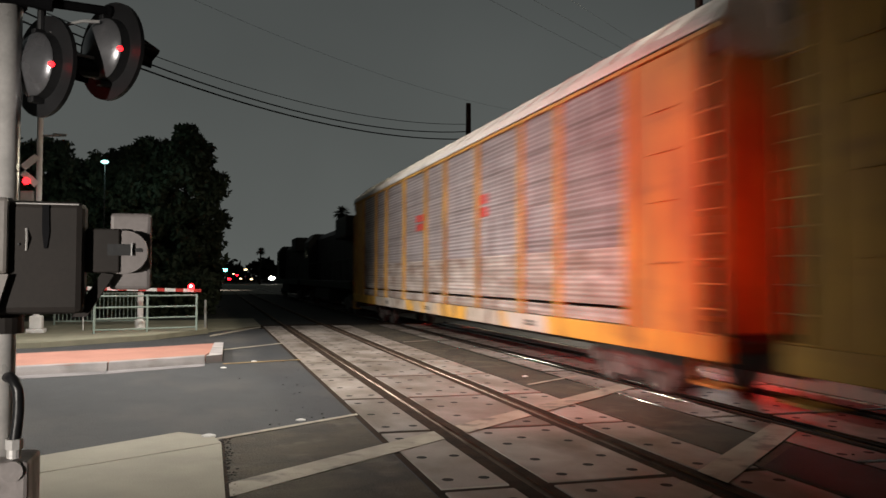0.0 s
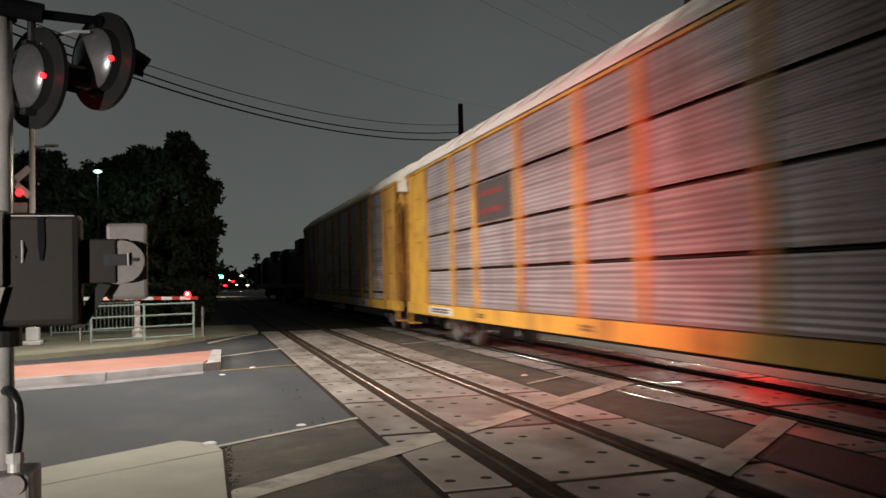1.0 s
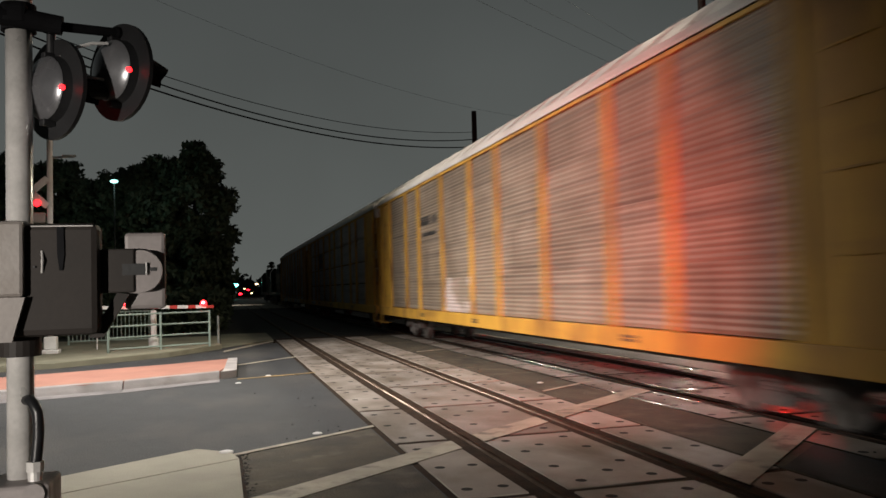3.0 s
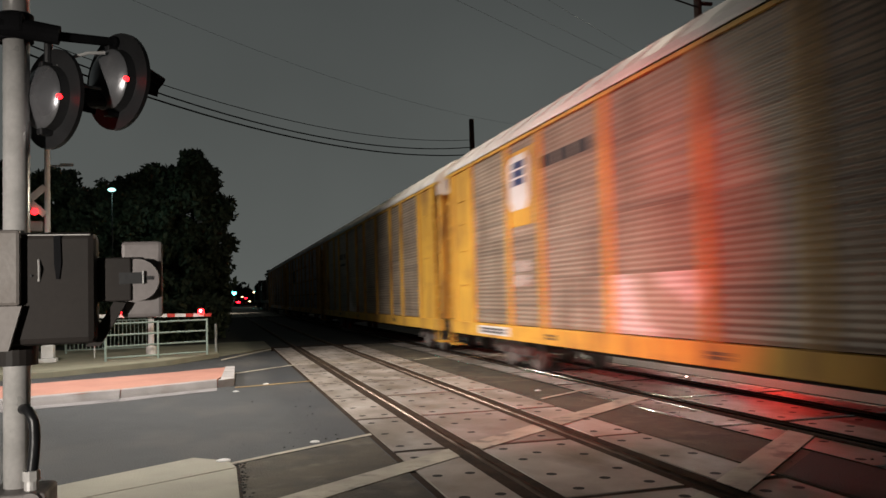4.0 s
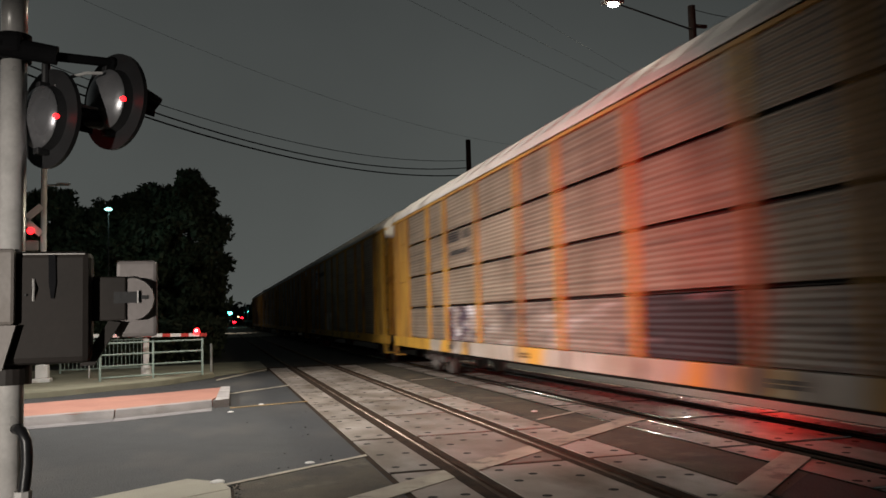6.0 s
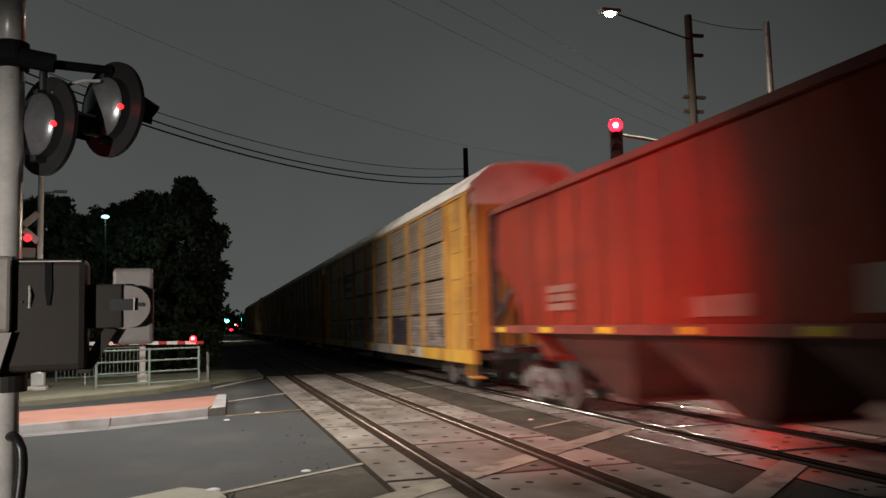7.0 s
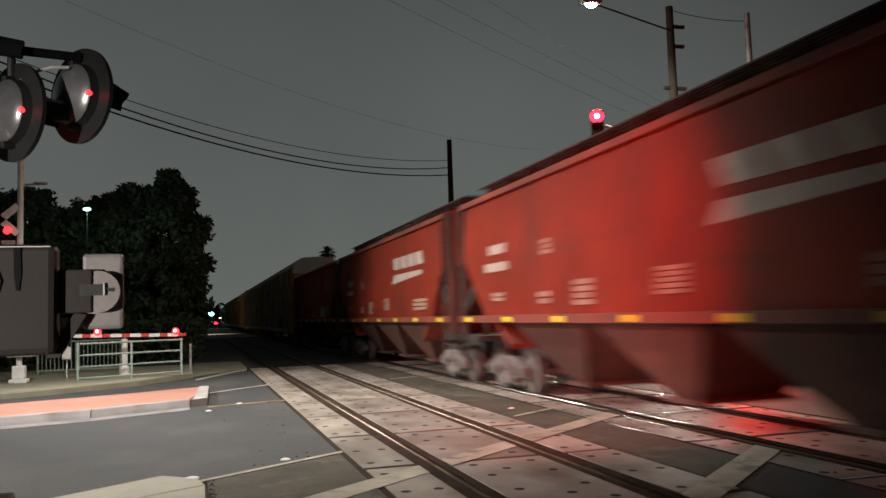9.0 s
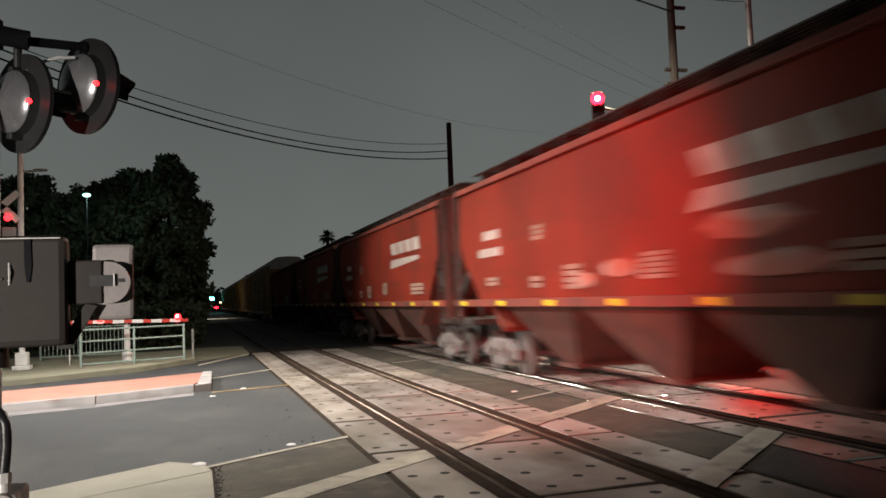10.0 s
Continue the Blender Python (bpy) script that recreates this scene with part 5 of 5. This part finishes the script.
cable((14.2, 48, 9.98), (-14.0, 24.0, 12.25), 2.0, 0.032, "black overhead cable hanging from the pole")
cable((14.2, 48, 10.42), (-14.0, 24.0, 12.75), 2.2, 0.028, "black overhead cable hanging from the pole")
cable((14.2, 48, 10.86), (-14.0, 24.0, 12.75), 2.0, 0.016, "thin overhead cable hanging from the pole")
cable((24.0, 56.3, 13.4), (-14.0, 24.0, 15.0), 2.0, 0.005, "thin overhead cable above the crossing")
cable((20.0, 34.1, 10.0), (-14.0, 6.6, 10.9), 0.5, 0.004, "thin overhead cable above the crossing")
cable((20.0, 32.6, 10.0), (-12.0, 7.2, 10.9), 0.5, 0.004, "thin overhead cable above the crossing")
cable((20.0, 32.0, 10.0), (-10.0, 6.6, 10.9), 0.5, 0.003, "thin overhead cable above the crossing")
cable((15.65, 26, 12.1), (17.9, 25, 11.5), 0.1, 0.012, "thin overhead cable between poles")


def signal_mast():
    t = thing("traffic_signal", pose(17.9, 24.8, -0.1), "traffic signal showing red on a long steel mast arm", "traffic signal")
    part("pole", one(lambda b: cyl(b, (0, 0, 0), (0, 0, 11.8), 0.15, 0.1, 16)), M["galv_dull"], t)
    part("mast_arm", one(lambda b: cyl(b, (0, 0, 7.0), (-6.8, -1.7, 7.3), 0.08, 0.045, 12)), M["galv_dull"], t)
    head = part("signal_head", one(lambda b: box(b, -0.19, 0.19, -0.12, 0.12, -0.95, 0.2, 0.03)), M["black"], t, pose(-6.8, -1.8, 7.5, 0, 0, -25), "black three-lamp signal head")
    for i, key in ((0, "g_red"), (1, "hole"), (2, "hole")):
        z = -0.0 - 0.36 * i
        part("lens", one(lambda b: cyl(b, (0, -0.13, z), (0, -0.15, z), 0.2 if i == 0 else 0.14, None, 20)), M[key], head)
        if i == 0:
            part("lamp_core", one(lambda b: ball(b, (0, -0.15, z), 0.08, 12, (1, 0.25, 1))), M["g_core"], head, label="glaring lamp core")
        bm = bmesh.new()
        prev = None
        for k in range(13):
            a = math.radians(-10 + 200 * k / 12)
            v = [bm.verts.new((0.16 * math.cos(a), -0.12, z + 0.16 * math.sin(a))), bm.verts.new((0.16 * math.cos(a), -0.3, z + 0.16 * math.sin(a)))]
            if prev:
                bm.faces.new((prev[0], v[0], v[1], prev[1]))
            prev = v
        bmesh.ops.solidify(bm, geom=bm.faces[:], thickness=0.006)
        part("visor", bm, M["black"], head)


def far_street_lamp():
    t = thing("street_lamp", pose(15.65, 25.85, 11.3), "bright street lamp on a thin arm behind the train", "street lamp")
    part("arm", one(lambda b: cyl(b, (-0.1, 0, 0), (-4.3, -2.7, -0.42), 0.03, 0.025, 10)), M["black"], t)
    head = part("lamp_head", one(lambda b: box(b, -0.4, 0.25, -0.16, 0.16, -0.05, 0.06, 0.03)), M["galv_dull"], t, pose(-4.5, -2.83, -0.42))
    part("diffuser", one(lambda b: ball(b, (-0.05, 0, -0.07), 0.14, 14, (1.2, 1, 0.6))), M["g_white"], head, label="bright lamp diffuser")


far_street_lamp()
signal_mast()


def small_lamp(name, p, r, key, label, height):
    t = thing(name, pose(p[0], p[1], -0.1), label, "street lamp")
    part("pole", one(lambda b: cyl(b, (0, 0.1, 0), (0, 0.1, height), 0.05, 0.03, 8)), M["black"], t)
    part("lamp_head", one(lambda b: ball(b, (0, 0, height), r, 10, (1.3, 1, 0.6))), M[key], t)


small_lamp("street_lamp", (-5.24, 44.0), 0.15, "g_cyan", "cool white street lamp among the trees", 7.4)
for x, z, r, key in ((3.1, 3.6, 0.85, "g_green"), (4.6, 1.3, 0.4, "g_red"), (8.65, 3.7, 0.35, "g_warm"), (10.1, 1.25, 0.3, "g_warm"), (15.2, 1.55, 0.7, "g_white"), (6.5, 2.3, 0.3, "g_red"), (7.4, 1.4, 0.25, "g_warm"), (5.6, 2.6, 0.22, "g_warm")):
    small_lamp("distant_lamp", (x, 220), r, key, "far-off lamp beside the line", z)


# ---- planting ----
def leaf_cloud(name, parent, clumps, per, size, spread, seed, material):
    """Many small leaf cards, scattered round clump centres, as one crown mesh."""
    rng = np.random.default_rng(seed)
    c = np.repeat(np.array(clumps), per, axis=0)
    n = len(c)
    off = rng.normal(size=(n, 3))
    off /= np.linalg.norm(off, axis=1)[:, None]
    c = c + off * (rng.random((n, 1)) ** 0.5) * spread
    u = rng.normal(size=(n, 3))
    u /= np.linalg.norm(u, axis=1)[:, None]
    w = np.cross(u, rng.normal(size=(n, 3)))
    w /= np.linalg.norm(w, axis=1)[:, None]
    s = size * (0.6 + 0.8 * rng.random((n, 1)))
    quad = np.stack([c - u * s, c - w * s * 0.5, c + u * s, c + w * s * 0.5], axis=1).reshape(-1, 3)
    me = bpy.data.meshes.new(name)
    me.from_pydata(quad.tolist(), [], np.arange(n * 4).reshape(-1, 4).tolist())
    return part(name, me, material, parent)


def tree(x, y, height, profile, seed, label, clumps=150, name="tree"):
    """profile: radius against height fraction, as a function."""
    t = thing(name, pose(x, y, -0.1), label, "tree", "trees beside the line")
    rnd = random.Random(seed)
    part("trunk", one(lambda b: cyl(b, (0, 0, 0), (rnd.uniform(-0.2, 0.2), 0, height * 0.85), 0.26, 0.05, 10)), M["bark"], t)
    bm = bmesh.new()
    cs = []
    for i in range(clumps):
        k = rnd.uniform(0.1, 0.97)
        a = rnd.uniform(0, math.tau)
        r = profile(k) * (0.35 + 0.65 * rnd.random() ** 0.5) * rnd.uniform(0.85, 1.12)
        p = (r * math.cos(a), r * math.sin(a), k * height + rnd.uniform(-0.2, 0.3))
        cs.append(p)
        if i % 6 == 0:
            cyl(bm, (0, 0, max(0.6, p[2] - r * 0.5)), p, 0.05, 0.015, 5)
    part("limb", bm, M["bark"], t)
    leaf_cloud("crown", t, cs, 90, 0.17, 0.5, seed, M["leaf"])


def cone_shape(w):
    return lambda k: w * (0.6 + 0.55 * k if k < 0.62 else max(0.1, 0.94 * (1 - k) / 0.38 + 0.1 * math.sin(k * 40)))


def dome_shape(w):
    return lambda k: w * (0.75 + 0.3 * k if k < 0.7 else max(0.25, math.sqrt(max(0.0, 1 - ((k - 0.7) / 0.3) ** 2))))


tree(-1.55, 48, 10.1, cone_shape(2.3), 3, "tall dark evergreen tree beside the railway", 260)
tree(-3.3, 48.6, 9.2, dome_shape(1.7), 14, "dark evergreen tree beside the railway", 170)
tree(-4.9, 49, 8.7, dome_shape(1.9), 4, "broad dark evergreen tree beside the railway", 190)
tree(-6.9, 50, 8.1, dome_shape(1.7), 5, "dark evergreen tree beside the railway", 150)
tree(-8.9, 50, 9.1, dome_shape(1.8), 6, "tall dark evergreen tree beside the railway", 170)
tree(-10.9, 50, 9.5, dome_shape(2.0), 16, "tall dark evergreen tree beside the railway", 150)
tree(-13.5, 51, 9.6, dome_shape(2.4), 7, "broad dark evergreen tree beside the railway", 150)
tree(-16.8, 52, 9.5, dome_shape(2.4), 8, "broad dark evergreen tree beside the railway", 130)
rndh = random.Random(9)
leaf_cloud("hedge", None, [(rndh.uniform(-18, -0.2), rndh.uniform(43, 47), rndh.uniform(0, 1.8)) for i in range(420)], 45, 0.16, 0.55, 12, M["leaf"])
tagged(bpy.data.objects["hedge"], "dark undergrowth below the trees", "hedge", "", "stuff")


def palm(x, y, height, seed):
    t = thing("palm_tree", pose(x, y, -0.1), "tall thin palm tree dark against the night sky", "palm tree")
    rnd = random.Random(seed)
    part("trunk", one(lambda b: cyl(b, (0, 0, 0), (0.2, 0, height), 0.28, 0.18, 10)), M["bark"], t)
    bm = bmesh.new()
    for i in range(46):
        a, e = rnd.uniform(0, math.tau), rnd.uniform(-0.9, 1.3)
        d = Vector((math.cos(a) * math.cos(e), math.sin(a) * math.cos(e), math.sin(e)))
        w = d.cross(Vector((0, 0, 1))).normalized() * 0.22
        p = Vector((0.2, 0, height))
        q, s = p + d * 0.7, p + d * 1.35 + Vector((0, 0, -0.3))
        v = [bm.verts.new(o) for o in (p, q + w, s, q - w)]
        bm.faces.new(v)
    part("crown", bm, M["leaf"], t)


palm(16.2, 110, 10.3, 2)
palm(11.6, 210, 8.2, 4)
rng = random.Random(11)
cl = []
for i in range(420):
    x = rng.uniform(-150, 190)
    cl.append((x, 300 + rng.uniform(-6, 6), rng.uniform(-1, 3.2 + 2.2 * math.sin(x * 0.11) + 1.0 * math.sin(x * 0.4))))
leaf_cloud("far_woods", None, cl, 26, 1.4, 3.2, 13, M["far"])
# woods hidden behind the front trees, added to block low sky glow
rng = random.Random(21)
cl = []
for i in range(700):
    y = rng.uniform(58, 290)
    cl.append((rng.uniform(-16, -3.4), y, rng.uniform(0, min(12.5, 0.11 * y + 1))))
leaf_cloud("lineside_woods", None, cl, 26, 0.8, 2.2, 23, M["leaf"])
tagged(bpy.data.objects["lineside_woods"], "unseen dark trees added along the line to block sky glow", "trees", "", "stuff")
tagged(bpy.data.objects["far_woods"], "dark line of distant trees", "trees", "", "stuff")


# ---- what moves ----
def motions():
    for car in CARS:
        x, y, z = car.matrix_basis.translation
        walk(car, [(t, pose(x, y + SPEED * t, z)) for t in (0, 2.5, 5, 7.5, 10)])
    step = SPEED / FPS / WHEEL
    for w, dy in WHEELSETS:
        walk(w, [(k / FPS, pose(0, dy, WHEEL, -math.degrees(step) * k, 0, 0)) for k in range(10 * FPS + 1)])


motions()
